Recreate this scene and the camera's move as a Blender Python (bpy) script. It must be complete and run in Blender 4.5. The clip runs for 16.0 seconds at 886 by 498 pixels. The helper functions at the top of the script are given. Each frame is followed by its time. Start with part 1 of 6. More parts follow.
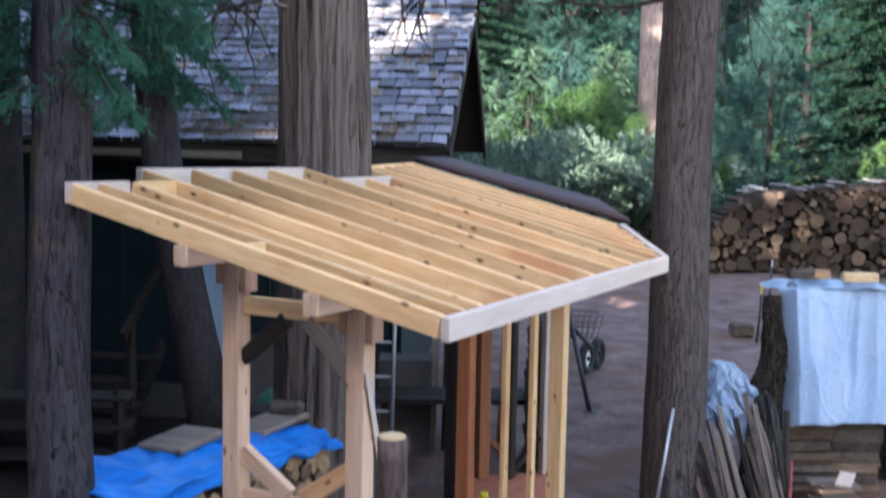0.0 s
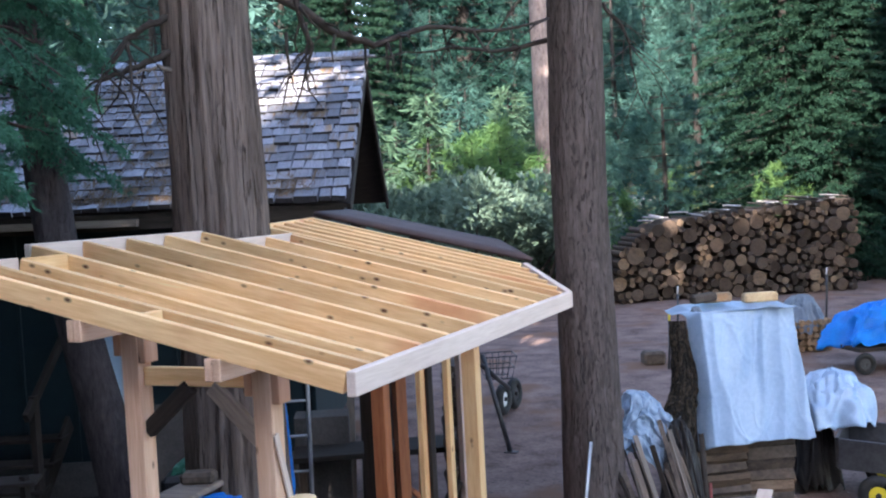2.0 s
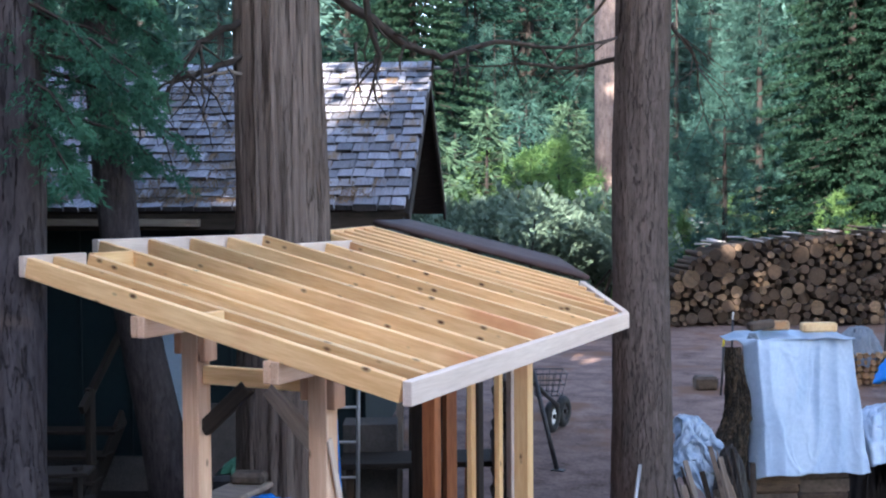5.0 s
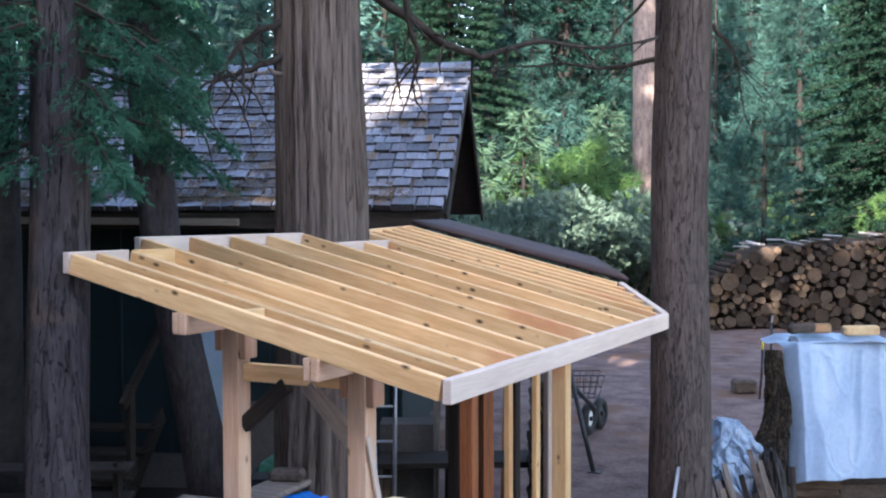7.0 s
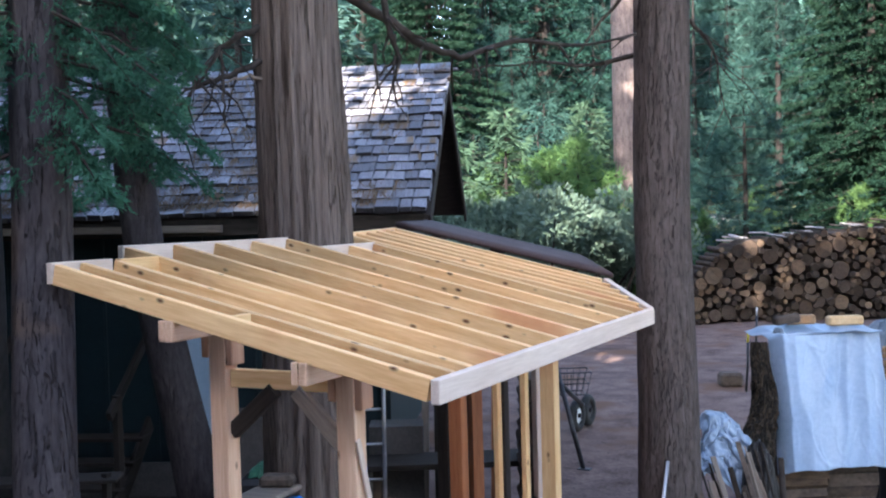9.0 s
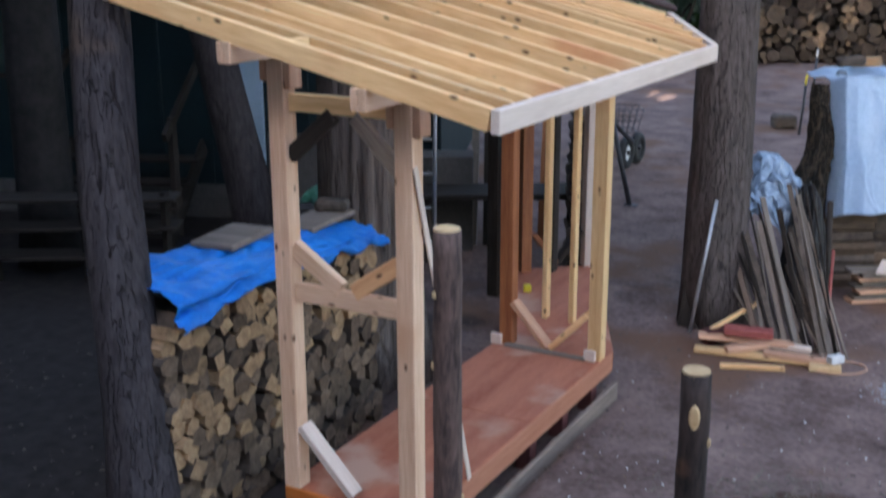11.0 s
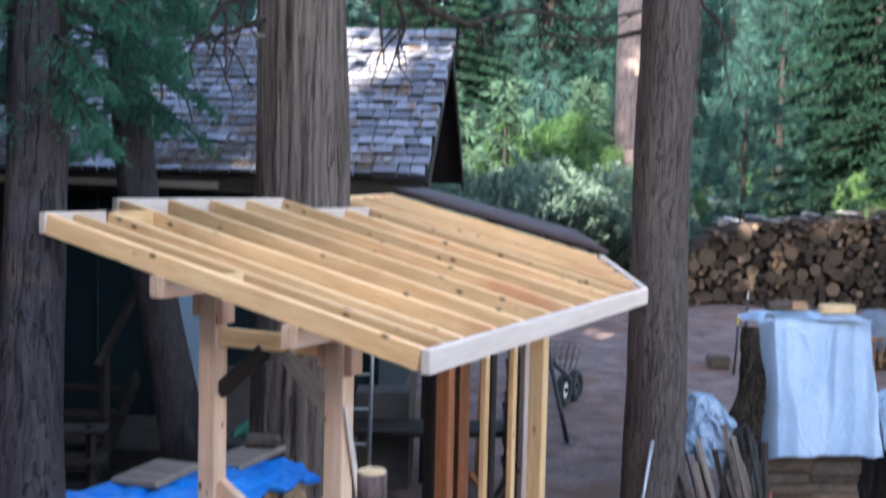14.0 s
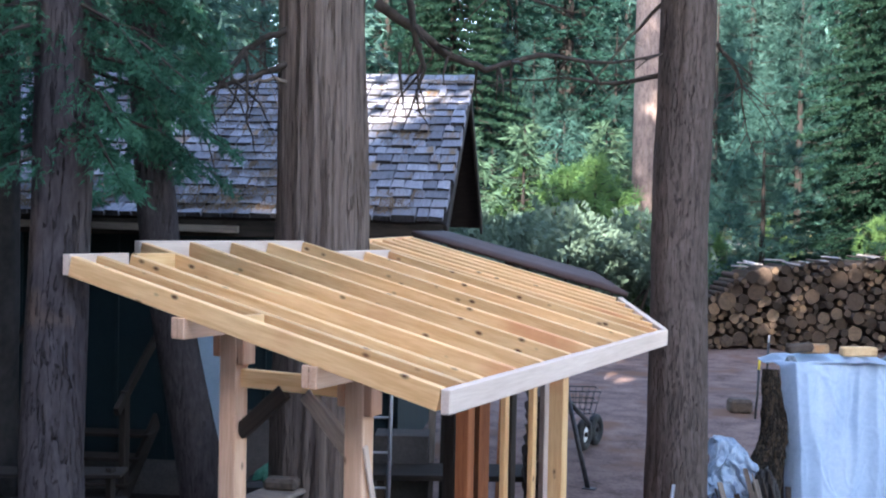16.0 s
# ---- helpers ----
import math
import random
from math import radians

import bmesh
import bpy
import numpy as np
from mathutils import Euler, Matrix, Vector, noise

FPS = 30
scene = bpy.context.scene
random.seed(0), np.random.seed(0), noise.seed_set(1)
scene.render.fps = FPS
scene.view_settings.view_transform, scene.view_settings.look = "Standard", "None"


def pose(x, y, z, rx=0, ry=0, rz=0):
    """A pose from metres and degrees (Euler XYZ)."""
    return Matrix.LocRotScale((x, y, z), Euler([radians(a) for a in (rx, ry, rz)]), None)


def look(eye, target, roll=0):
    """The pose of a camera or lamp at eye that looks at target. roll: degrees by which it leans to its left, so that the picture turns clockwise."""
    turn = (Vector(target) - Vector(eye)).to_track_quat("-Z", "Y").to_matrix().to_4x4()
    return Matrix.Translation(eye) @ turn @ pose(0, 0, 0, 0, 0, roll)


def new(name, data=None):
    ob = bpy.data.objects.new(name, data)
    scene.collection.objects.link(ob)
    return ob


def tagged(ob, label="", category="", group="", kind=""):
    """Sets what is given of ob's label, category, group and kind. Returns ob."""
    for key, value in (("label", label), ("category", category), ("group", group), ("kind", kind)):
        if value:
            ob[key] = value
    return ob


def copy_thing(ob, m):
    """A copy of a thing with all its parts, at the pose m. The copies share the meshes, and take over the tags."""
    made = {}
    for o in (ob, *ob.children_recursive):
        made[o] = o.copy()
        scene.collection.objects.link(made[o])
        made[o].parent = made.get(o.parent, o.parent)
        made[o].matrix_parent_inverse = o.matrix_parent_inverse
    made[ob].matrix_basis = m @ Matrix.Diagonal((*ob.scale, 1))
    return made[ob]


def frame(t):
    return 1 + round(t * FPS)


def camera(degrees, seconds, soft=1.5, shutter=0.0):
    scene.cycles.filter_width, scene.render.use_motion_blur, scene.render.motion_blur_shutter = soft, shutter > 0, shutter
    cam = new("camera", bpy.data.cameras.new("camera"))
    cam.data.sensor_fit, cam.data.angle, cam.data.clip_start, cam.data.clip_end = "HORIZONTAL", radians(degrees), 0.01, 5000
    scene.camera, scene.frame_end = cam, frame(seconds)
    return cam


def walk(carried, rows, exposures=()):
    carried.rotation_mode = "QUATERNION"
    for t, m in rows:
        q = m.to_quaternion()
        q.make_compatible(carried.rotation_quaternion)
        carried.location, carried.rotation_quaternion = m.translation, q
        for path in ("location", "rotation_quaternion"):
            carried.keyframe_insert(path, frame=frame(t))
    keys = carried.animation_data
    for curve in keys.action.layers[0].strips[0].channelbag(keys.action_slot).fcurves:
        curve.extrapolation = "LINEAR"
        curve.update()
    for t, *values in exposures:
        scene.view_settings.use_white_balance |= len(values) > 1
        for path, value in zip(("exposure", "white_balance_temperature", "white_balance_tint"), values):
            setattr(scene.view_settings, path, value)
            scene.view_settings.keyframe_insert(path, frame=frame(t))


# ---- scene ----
cam = camera(43.84, 16.0, soft=2.1, shutter=0.5)
PATH = [
    (0, look((2.356, -3.813, 2.883), (-20.77, 40.28, -1.76), 1.12)),
    (0.5, look((2.362, -3.818, 2.896), (-21.09, 40.31, 1.17), 0.55)),
    (1, look((2.371, -3.808, 2.892), (-20.77, 40.47, 0.87), 0.32)),
    (1.5, look((2.385, -3.794, 2.889), (-19.67, 41.02, 0.54), -0.74)),
    (2, look((2.390, -3.776, 2.885), (-17.12, 42.19, 0.37), -3.00)),
    (2.5, look((2.379, -3.788, 2.886), (-18.50, 41.55, -0.01), -2.98)),
    (3, look((2.360, -3.799, 2.885), (-20.70, 40.38, -1.18), -1.05)),
    (3.5, look((2.364, -3.811, 2.890), (-21.24, 40.09, -1.09), -0.90)),
    (4, look((2.370, -3.807, 2.893), (-20.46, 40.54, -0.61), -1.21)),
    (4.2, look((2.370, -3.810, 2.895), (-19.84, 40.90, 0.18), -1.30)),
    (6.3, look((2.356, -3.800, 2.878), (-19.41, 41.19, 1.28), 0.16)),
    (6.5, look((2.352, -3.804, 2.877), (-19.72, 41.03, 1.32), 0.06)),
    (7, look((2.355, -3.814, 2.880), (-20.81, 40.46, 1.07), -0.15)),
    (7.5, look((2.368, -3.815, 2.877), (-20.62, 40.57, 1.61), -0.78)),
    (8, look((2.368, -3.805, 2.878), (-19.91, 40.95, 1.75), -1.45)),
    (8.2, look((2.364, -3.805, 2.874), (-19.96, 40.92, 1.68), -1.74)),
    (10.5, look((2.330, -3.852, 2.882), (-21.54, 39.29, -5.39), -0.40)),
    (11, look((2.297, -3.820, 2.861), (-21.33, 38.09, -10.76), -0.17)),
    (11.5, look((2.301, -3.822, 2.847), (-20.49, 37.47, -13.75), -0.52)),
    (12, look((2.304, -3.807, 2.831), (-19.26, 36.93, -16.55), -0.67)),
    (12.5, look((2.291, -3.780, 2.821), (-18.46, 37.14, -17.05), 0.79)),
    (13, look((2.294, -3.778, 2.841), (-18.76, 39.02, -12.17), 0.29)),
    (13.5, look((2.296, -3.786, 2.874), (-19.57, 40.26, -6.17), 0.87)),
    (14, look((2.327, -3.789, 2.882), (-19.92, 40.87, -0.34), 1.32)),
    (14.5, look((2.336, -3.807, 2.885), (-19.77, 41.04, 3.11), 1.65)),
    (15, look((2.351, -3.831, 2.872), (-20.96, 40.40, 2.13), 0.14)),
    (15.5, look((2.336, -3.818, 2.870), (-20.95, 40.41, 1.64), 1.16)),
    (16, look((2.336, -3.813, 2.865), (-20.74, 40.53, 1.67), 1.14)),
]
EXPOSURE = 3.09
STOPS = ((0.0, 0.0, 6600, 15), (8.2, 0.0, 6600, 15), (10.5, -0.2, 6800, 14), (11.0, -0.22, 6900, 13), (11.5, 0.03, 7000, 11), (12.0, 0.2, 7250, 13), (12.5, 0.37, 7250, 13),
         (13.0, 0.5, 7100, 6), (13.5, 0.38, 6700, 8), (14.0, 0.1, 6550, 13), (14.5, 0.1, 6550, 15), (16.0, 0.1, 6550, 15))
walk(cam, PATH, exposures=[(t, EXPOSURE + e, k, g) for t, e, k, g in STOPS])

# ---- light ----
SUN_EL, SUN_AZ = 27.0, 172.0   # degrees; azimuth the sun stands in, counted from +y towards +x
world = bpy.data.worlds.new("sky")
scene.world = world
world.use_nodes = True
wn = world.node_tree
sky = wn.nodes.new("ShaderNodeTexSky")
sky.sky_type = "NISHITA"
sky.sun_disc = False
sky.sun_elevation, sky.sun_rotation = radians(SUN_EL), radians(SUN_AZ)
wn.links.new(sky.outputs[0], wn.nodes["Background"].inputs[0])
wn.nodes["Background"].inputs[1].default_value = 0.15
sun_data = bpy.data.lights.new("sun", "SUN")
sun_data.energy, sun_data.angle, sun_data.color = 3.6, radians(0.6), (1.0, 0.92, 0.80)
sun = new("sun", sun_data)
_a, _e = radians(SUN_AZ), radians(SUN_EL)
sun.matrix_world = look((math.sin(_a) * 60 * math.cos(_e), math.cos(_a) * 60 * math.cos(_e), 60 * math.sin(_e)), (0, 0, 0))


# ---- materials ----
def material(name, low, high, rough=0.8, scale=6.0, stretch=(1, 1, 1), bump=0.3, fine=60.0, spec=0.3, metal=0.0, vary=0.15,
             stain=None, knots=False, through_light=0.0, cracks=None):
    """Two-scale noise colour between low and high, a fine bump, a shift of value from object to object."""
    m = bpy.data.materials.new(name)
    m.use_nodes = True
    nt = m.node_tree
    nd, ln = nt.nodes, nt.links
    bsdf = nd["Principled BSDF"]
    bsdf.inputs["Roughness"].default_value = rough
    bsdf.inputs["Metallic"].default_value = metal
    bsdf.inputs["Specular IOR Level"].default_value = spec
    co = nd.new("ShaderNodeTexCoord")
    info = nd.new("ShaderNodeObjectInfo")
    shift = nd.new("ShaderNodeVectorMath"); shift.operation = "SCALE"
    shift.inputs[0].default_value = (13.0, 7.0, 5.0)
    ln.new(info.outputs["Random"], shift.inputs["Scale"])
    add = nd.new("ShaderNodeVectorMath"); add.operation = "ADD"
    ln.new(co.outputs["Object"], add.inputs[0]); ln.new(shift.outputs[0], add.inputs[1])
    mp = nd.new("ShaderNodeMapping"); mp.inputs["Scale"].default_value = stretch
    ln.new(add.outputs[0], mp.inputs["Vector"])
    n1 = nd.new("ShaderNodeTexNoise"); n1.inputs["Scale"].default_value = scale; n1.inputs["Detail"].default_value = 5.0
    n1.inputs["Roughness"].default_value = 0.62
    n2 = nd.new("ShaderNodeTexNoise"); n2.inputs["Scale"].default_value = fine; n2.inputs["Detail"].default_value = 3.0
    ln.new(mp.outputs[0], n1.inputs["Vector"]); ln.new(mp.outputs[0], n2.inputs["Vector"])
    mixf = nd.new("ShaderNodeMath"); mixf.operation = "MULTIPLY_ADD"
    mixf.inputs[1].default_value = 0.35
    ln.new(n2.outputs[0], mixf.inputs[0])
    sc = nd.new("ShaderNodeMath"); sc.operation = "MULTIPLY"; sc.inputs[1].default_value = 0.65
    ln.new(n1.outputs[0], sc.inputs[0]); ln.new(sc.outputs[0], mixf.inputs[2])
    ramp = nd.new("ShaderNodeValToRGB")
    ramp.color_ramp.elements[0].position, ramp.color_ramp.elements[1].position = 0.32, 0.68
    ramp.color_ramp.elements[0].color, ramp.color_ramp.elements[1].color = (*low, 1), (*high, 1)
    ln.new(mixf.outputs[0], ramp.inputs[0])
    col = ramp.outputs[0]
    if stain:
        ns = nd.new("ShaderNodeTexNoise"); ns.inputs["Scale"].default_value = stain[1]; ns.inputs["Detail"].default_value = 4.0
        ln.new(add.outputs[0], ns.inputs["Vector"])
        rs = nd.new("ShaderNodeValToRGB")
        rs.color_ramp.elements[0].position, rs.color_ramp.elements[1].position = stain[2], stain[2] + 0.12
        ln.new(ns.outputs[0], rs.inputs[0])
        mx = nd.new("ShaderNodeMix"); mx.data_type = "RGBA"
        ln.new(rs.outputs[0], mx.inputs[0]); ln.new(col, mx.inputs[6]); mx.inputs[7].default_value = (*stain[0], 1)
        col = mx.outputs[2]
    if knots:
        mk = nd.new("ShaderNodeMapping"); mk.inputs["Scale"].default_value = (6.5, 13.0, 13.0)
        ln.new(add.outputs[0], mk.inputs["Vector"])
        vk = nd.new("ShaderNodeTexVoronoi"); vk.inputs["Scale"].default_value = 1.0
        ln.new(mk.outputs[0], vk.inputs["Vector"])
        rk = nd.new("ShaderNodeValToRGB")
        rk.color_ramp.elements[0].position, rk.color_ramp.elements[1].position = 0.06, 0.17
        rk.color_ramp.elements[0].color, rk.color_ramp.elements[1].color = (1, 1, 1, 1), (0, 0, 0, 1)
        ln.new(vk.outputs["Distance"], rk.inputs[0])
        mx = nd.new("ShaderNodeMix"); mx.data_type = "RGBA"
        ln.new(rk.outputs[0], mx.inputs[0]); ln.new(col, mx.inputs[6]); mx.inputs[7].default_value = (0.12, 0.045, 0.02, 1)
        col = mx.outputs[2]
    crack_h = None
    if cracks:
        mc = nd.new("ShaderNodeMapping"); mc.inputs["Scale"].default_value = cracks[0]
        ln.new(add.outputs[0], mc.inputs["Vector"])
        nc = nd.new("ShaderNodeTexNoise"); nc.inputs["Scale"].default_value = 1.0; nc.inputs["Detail"].default_value = 4.0; nc.inputs["Roughness"].default_value = 0.6
        ln.new(mc.outputs[0], nc.inputs["Vector"])
        half = nd.new("ShaderNodeMath"); half.operation = "SUBTRACT"; half.inputs[1].default_value = 0.5
        ab = nd.new("ShaderNodeMath"); ab.operation = "ABSOLUTE"
        ln.new(nc.outputs[0], half.inputs[0]); ln.new(half.outputs[0], ab.inputs[0])
        rc = nd.new("ShaderNodeValToRGB")
        rc.color_ramp.elements[0].position, rc.color_ramp.elements[1].position = 0.0, cracks[1]
        ln.new(ab.outputs[0], rc.inputs[0])
        mx = nd.new("ShaderNodeMix"); mx.data_type = "RGBA"
        ln.new(rc.outputs[0], mx.inputs[0]); mx.inputs[6].default_value = (*cracks[2], 1); ln.new(col, mx.inputs[7])
        col = mx.outputs[2]
        crack_h = rc.outputs[0]
    hsv = nd.new("ShaderNodeHueSaturation")
    mr = nd.new("ShaderNodeMapRange")
    mr.inputs["To Min"].default_value, mr.inputs["To Max"].default_value = 1 - vary, 1 + vary
    ln.new(info.outputs["Random"], mr.inputs["Value"]); ln.new(mr.outputs[0], hsv.inputs["Value"])
    ln.new(col, hsv.inputs["Color"])
    ln.new(hsv.outputs[0], bsdf.inputs["Base Color"])
    if bump:
        bp = nd.new("ShaderNodeBump"); bp.inputs["Strength"].default_value = bump; bp.inputs["Distance"].default_value = 0.01
        ln.new(mixf.outputs[0], bp.inputs["Height"]); ln.new(bp.outputs[0], bsdf.inputs["Normal"])
        if crack_h is not None:
            b2 = nd.new("ShaderNodeBump"); b2.inputs["Strength"].default_value = 1.0; b2.inputs["Distance"].default_value = 0.02
            ln.new(crack_h, b2.inputs["Height"]); ln.new(bp.outputs[0], b2.inputs["Normal"]); ln.new(b2.outputs[0], bsdf.inputs["Normal"])
    if through_light:
        tr = nd.new("ShaderNodeBsdfTranslucent"); ln.new(hsv.outputs[0], tr.inputs["Color"])
        ms = nd.new("ShaderNodeMixShader"); ms.inputs[0].default_value = through_light
        ln.new(bsdf.outputs[0], ms.inputs[1]); ln.new(tr.outputs[0], ms.inputs[2])
        ln.new(ms.outputs[0], nd["Material Output"].inputs["Surface"])
    return m


GRAIN = (0.6, 9, 9)
M_FIR = material("new_fir", (0.66, 0.35, 0.14), (0.92, 0.63, 0.325), 0.6, 2.2, GRAIN, 0.15, 16, vary=0.17, knots=True,
                 stain=((0.64, 0.30, 0.14), 1.3, 0.56))
M_PINK = material("reddish_fir", (0.44, 0.21, 0.12), (0.66, 0.40, 0.26), 0.62, 2.2, GRAIN, 0.15, 14, vary=0.1, knots=True)
M_WARM = material("orange_fir", (0.56, 0.27, 0.12), (0.78, 0.46, 0.24), 0.62, 2.2, GRAIN, 0.15, 14, vary=0.1, knots=True)
M_POST = material("pale_pink_fir", (0.60, 0.345, 0.21), (0.82, 0.57, 0.395), 0.62, 2.2, GRAIN, 0.15, 14, vary=0.08, knots=True,
                  stain=((0.62, 0.36, 0.22), 1.6, 0.58))
M_PALE = material("pale_fir", (0.58, 0.44, 0.35), (0.76, 0.62, 0.52), 0.65, 2.2, GRAIN, 0.12, 14, vary=0.06)
M_REDW = material("redwood", (0.20, 0.06, 0.025), (0.40, 0.15, 0.06), 0.6, 2.4, GRAIN, 0.15, 14, vary=0.15)
M_ORNG = material("fresh_rim_board", (0.44, 0.10, 0.018), (0.62, 0.205, 0.045), 0.55, 2.2, GRAIN, 0.15, 14, vary=0.1, knots=True)
M_PLY = material("red_plywood", (0.30, 0.085, 0.045), (0.48, 0.18, 0.105), 0.75, 1.6, (7, 0.7, 5), 0.15, 22, vary=0.08,
                 stain=((0.48, 0.28, 0.2), 2.2, 0.57))
M_REDPAINT = material("faded_red_paint", (0.07, 0.018, 0.018), (0.14, 0.045, 0.04), 0.7, 3, GRAIN, 0.2, 20, vary=0.1)
M_GREYW = material("weathered_wood", (0.11, 0.088, 0.072), (0.25, 0.21, 0.175), 0.85, 2.5, GRAIN, 0.35, 16, vary=0.25)
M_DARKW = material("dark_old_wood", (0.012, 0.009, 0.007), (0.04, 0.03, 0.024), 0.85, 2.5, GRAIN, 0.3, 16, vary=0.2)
M_SHAKE = material("weathered_shake", (0.075, 0.075, 0.088), (0.37, 0.385, 0.46), 0.8, 5, (8, 1, 1), 0.5, 18, vary=0.5,
                   stain=((0.20, 0.125, 0.065), 1.3, 0.57))
# weathered end grain of the butts, darkened further for each course's shadow line
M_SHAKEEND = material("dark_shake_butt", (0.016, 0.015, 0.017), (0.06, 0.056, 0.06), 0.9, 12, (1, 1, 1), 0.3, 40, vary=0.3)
# pinkish bark lightened to stand for full sun on the far trunk
M_FARBARK = material("sun_paled_pink_bark", (0.09, 0.068, 0.062), (0.31, 0.245, 0.225), 0.9, 4, (2.6, 2.6, 0.8), 0.8, 20, vary=0.1, spec=0.1)
# teal paint lowered to near black for the shade beneath the eave
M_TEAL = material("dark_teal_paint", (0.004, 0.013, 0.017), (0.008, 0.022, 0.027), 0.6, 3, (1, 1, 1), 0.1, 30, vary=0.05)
M_BLUEPANEL = material("pale_blue_panel", (0.30, 0.40, 0.50), (0.38, 0.48, 0.58), 0.5, 2, (1, 1, 1), 0.05, 30, vary=0.03)
M_BARK = material("cedar_bark", (0.085, 0.064, 0.054), (0.225, 0.175, 0.150), 0.92, 7, (6, 6, 0.22), 1.0, 26, vary=0.12, spec=0.1,
                  stain=((0.155, 0.112, 0.092), 1.5, 0.58), cracks=((30, 30, 0.8), 0.022, (0.072, 0.054, 0.046)))
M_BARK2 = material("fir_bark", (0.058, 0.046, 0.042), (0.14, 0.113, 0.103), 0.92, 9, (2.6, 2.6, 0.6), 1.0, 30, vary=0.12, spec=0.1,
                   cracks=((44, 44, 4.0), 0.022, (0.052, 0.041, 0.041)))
# darker, bluer bark of the cabin-side firs, their shade included in it
M_BARK3 = material("dark_fir_bark", (0.034, 0.029, 0.031), (0.088, 0.075, 0.078), 0.92, 9, (2.6, 2.6, 0.6), 1.0, 30, vary=0.12, spec=0.1,
                   cracks=((26, 26, 2.2), 0.018, (0.036, 0.031, 0.033)), stain=((0.105, 0.075, 0.062), 3.0, 0.62))
M_LIMB = material("bare_limb", (0.014, 0.011, 0.010), (0.06, 0.046, 0.038), 0.9, 9, (1, 1, 1), 0.5, 30)
# forest bark taken near black, so the woods' shade is in its colour
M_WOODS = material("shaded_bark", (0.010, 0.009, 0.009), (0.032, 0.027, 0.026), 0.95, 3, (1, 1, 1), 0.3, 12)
M_FLAKY = material("flaky_bark", (0.004, 0.0035, 0.003), (0.085, 0.06, 0.038), 0.9, 22, (1, 1, 0.35), 1.0, 70, cracks=((26, 26, 8), 0.09, (0.004, 0.0035, 0.003)))
M_POLE = material("thin_pole_bark", (0.018, 0.013, 0.012), (0.16, 0.10, 0.082), 0.85, 14, (1.6, 1.6, 0.4), 0.6, 50, vary=0.1)
M_DARKPOLE = material("dark_pole_bark", (0.008, 0.006, 0.006), (0.07, 0.046, 0.038), 0.85, 12, (1.6, 1.6, 0.4), 0.6, 50, vary=0.1,
                      stain=((0.20, 0.095, 0.05), 5.0, 0.62))
M_CUT = material("fresh_cut_wood", (0.42, 0.26, 0.12), (0.66, 0.47, 0.26), 0.7, 8, (1, 1, 1), 0.2, 50, vary=0.12)
M_SPLIT = material("split_firewood", (0.15, 0.088, 0.048), (0.46, 0.295, 0.165), 0.8, 7, (1.0, 4, 4), 0.4, 40, vary=0.2, stain=((0.42, 0.22, 0.10), 7.0, 0.62))
M_LOGEND = material("old_log_end", (0.010, 0.008, 0.007), (0.085, 0.058, 0.042), 0.85, 4, (1, 1, 1), 0.4, 25, vary=0.5)
M_TANEND = material("tan_log_end", (0.04, 0.028, 0.021), (0.19, 0.132, 0.088), 0.85, 4, (1, 1, 1), 0.4, 25, vary=0.4)
M_LOGBARK = material("old_log_bark", (0.03, 0.022, 0.018), (0.12, 0.09, 0.07), 0.9, 6, (1, 1, 1), 0.6, 30, vary=0.3)
M_DIRT = material("packed_dirt", (0.064, 0.040, 0.034), (0.255, 0.174, 0.152), 0.95, 2.1, (1, 1, 1), 0.8, 26, vary=0.0, spec=0.15,
                  stain=((0.15, 0.083, 0.055), 0.9, 0.54))
# needle duff with tree shade painted in: dirt darkens cabin-side along a ragged border
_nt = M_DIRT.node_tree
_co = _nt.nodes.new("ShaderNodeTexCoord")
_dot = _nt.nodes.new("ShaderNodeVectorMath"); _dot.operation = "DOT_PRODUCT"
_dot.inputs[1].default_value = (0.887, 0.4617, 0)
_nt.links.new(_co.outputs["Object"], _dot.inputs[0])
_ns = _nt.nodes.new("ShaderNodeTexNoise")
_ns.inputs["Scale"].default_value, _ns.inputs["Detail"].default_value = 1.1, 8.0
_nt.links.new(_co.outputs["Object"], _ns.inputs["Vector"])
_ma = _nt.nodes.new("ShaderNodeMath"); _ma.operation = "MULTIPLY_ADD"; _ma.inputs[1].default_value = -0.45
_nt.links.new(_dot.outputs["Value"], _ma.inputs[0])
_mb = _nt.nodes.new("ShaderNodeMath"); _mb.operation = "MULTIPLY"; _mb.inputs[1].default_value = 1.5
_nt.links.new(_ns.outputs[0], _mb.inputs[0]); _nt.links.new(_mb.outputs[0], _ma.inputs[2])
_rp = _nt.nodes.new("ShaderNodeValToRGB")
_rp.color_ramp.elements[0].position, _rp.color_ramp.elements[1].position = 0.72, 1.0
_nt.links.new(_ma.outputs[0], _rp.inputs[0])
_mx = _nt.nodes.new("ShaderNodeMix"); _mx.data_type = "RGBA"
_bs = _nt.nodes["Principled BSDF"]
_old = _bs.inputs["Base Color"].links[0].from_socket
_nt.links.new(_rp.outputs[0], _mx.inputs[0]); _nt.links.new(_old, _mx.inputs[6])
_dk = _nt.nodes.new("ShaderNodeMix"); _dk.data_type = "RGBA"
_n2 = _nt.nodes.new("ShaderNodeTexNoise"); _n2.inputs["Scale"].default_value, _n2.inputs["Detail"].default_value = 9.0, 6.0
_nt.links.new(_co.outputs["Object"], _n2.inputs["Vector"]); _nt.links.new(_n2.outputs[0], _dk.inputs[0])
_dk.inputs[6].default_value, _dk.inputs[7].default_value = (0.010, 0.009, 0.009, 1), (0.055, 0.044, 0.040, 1)
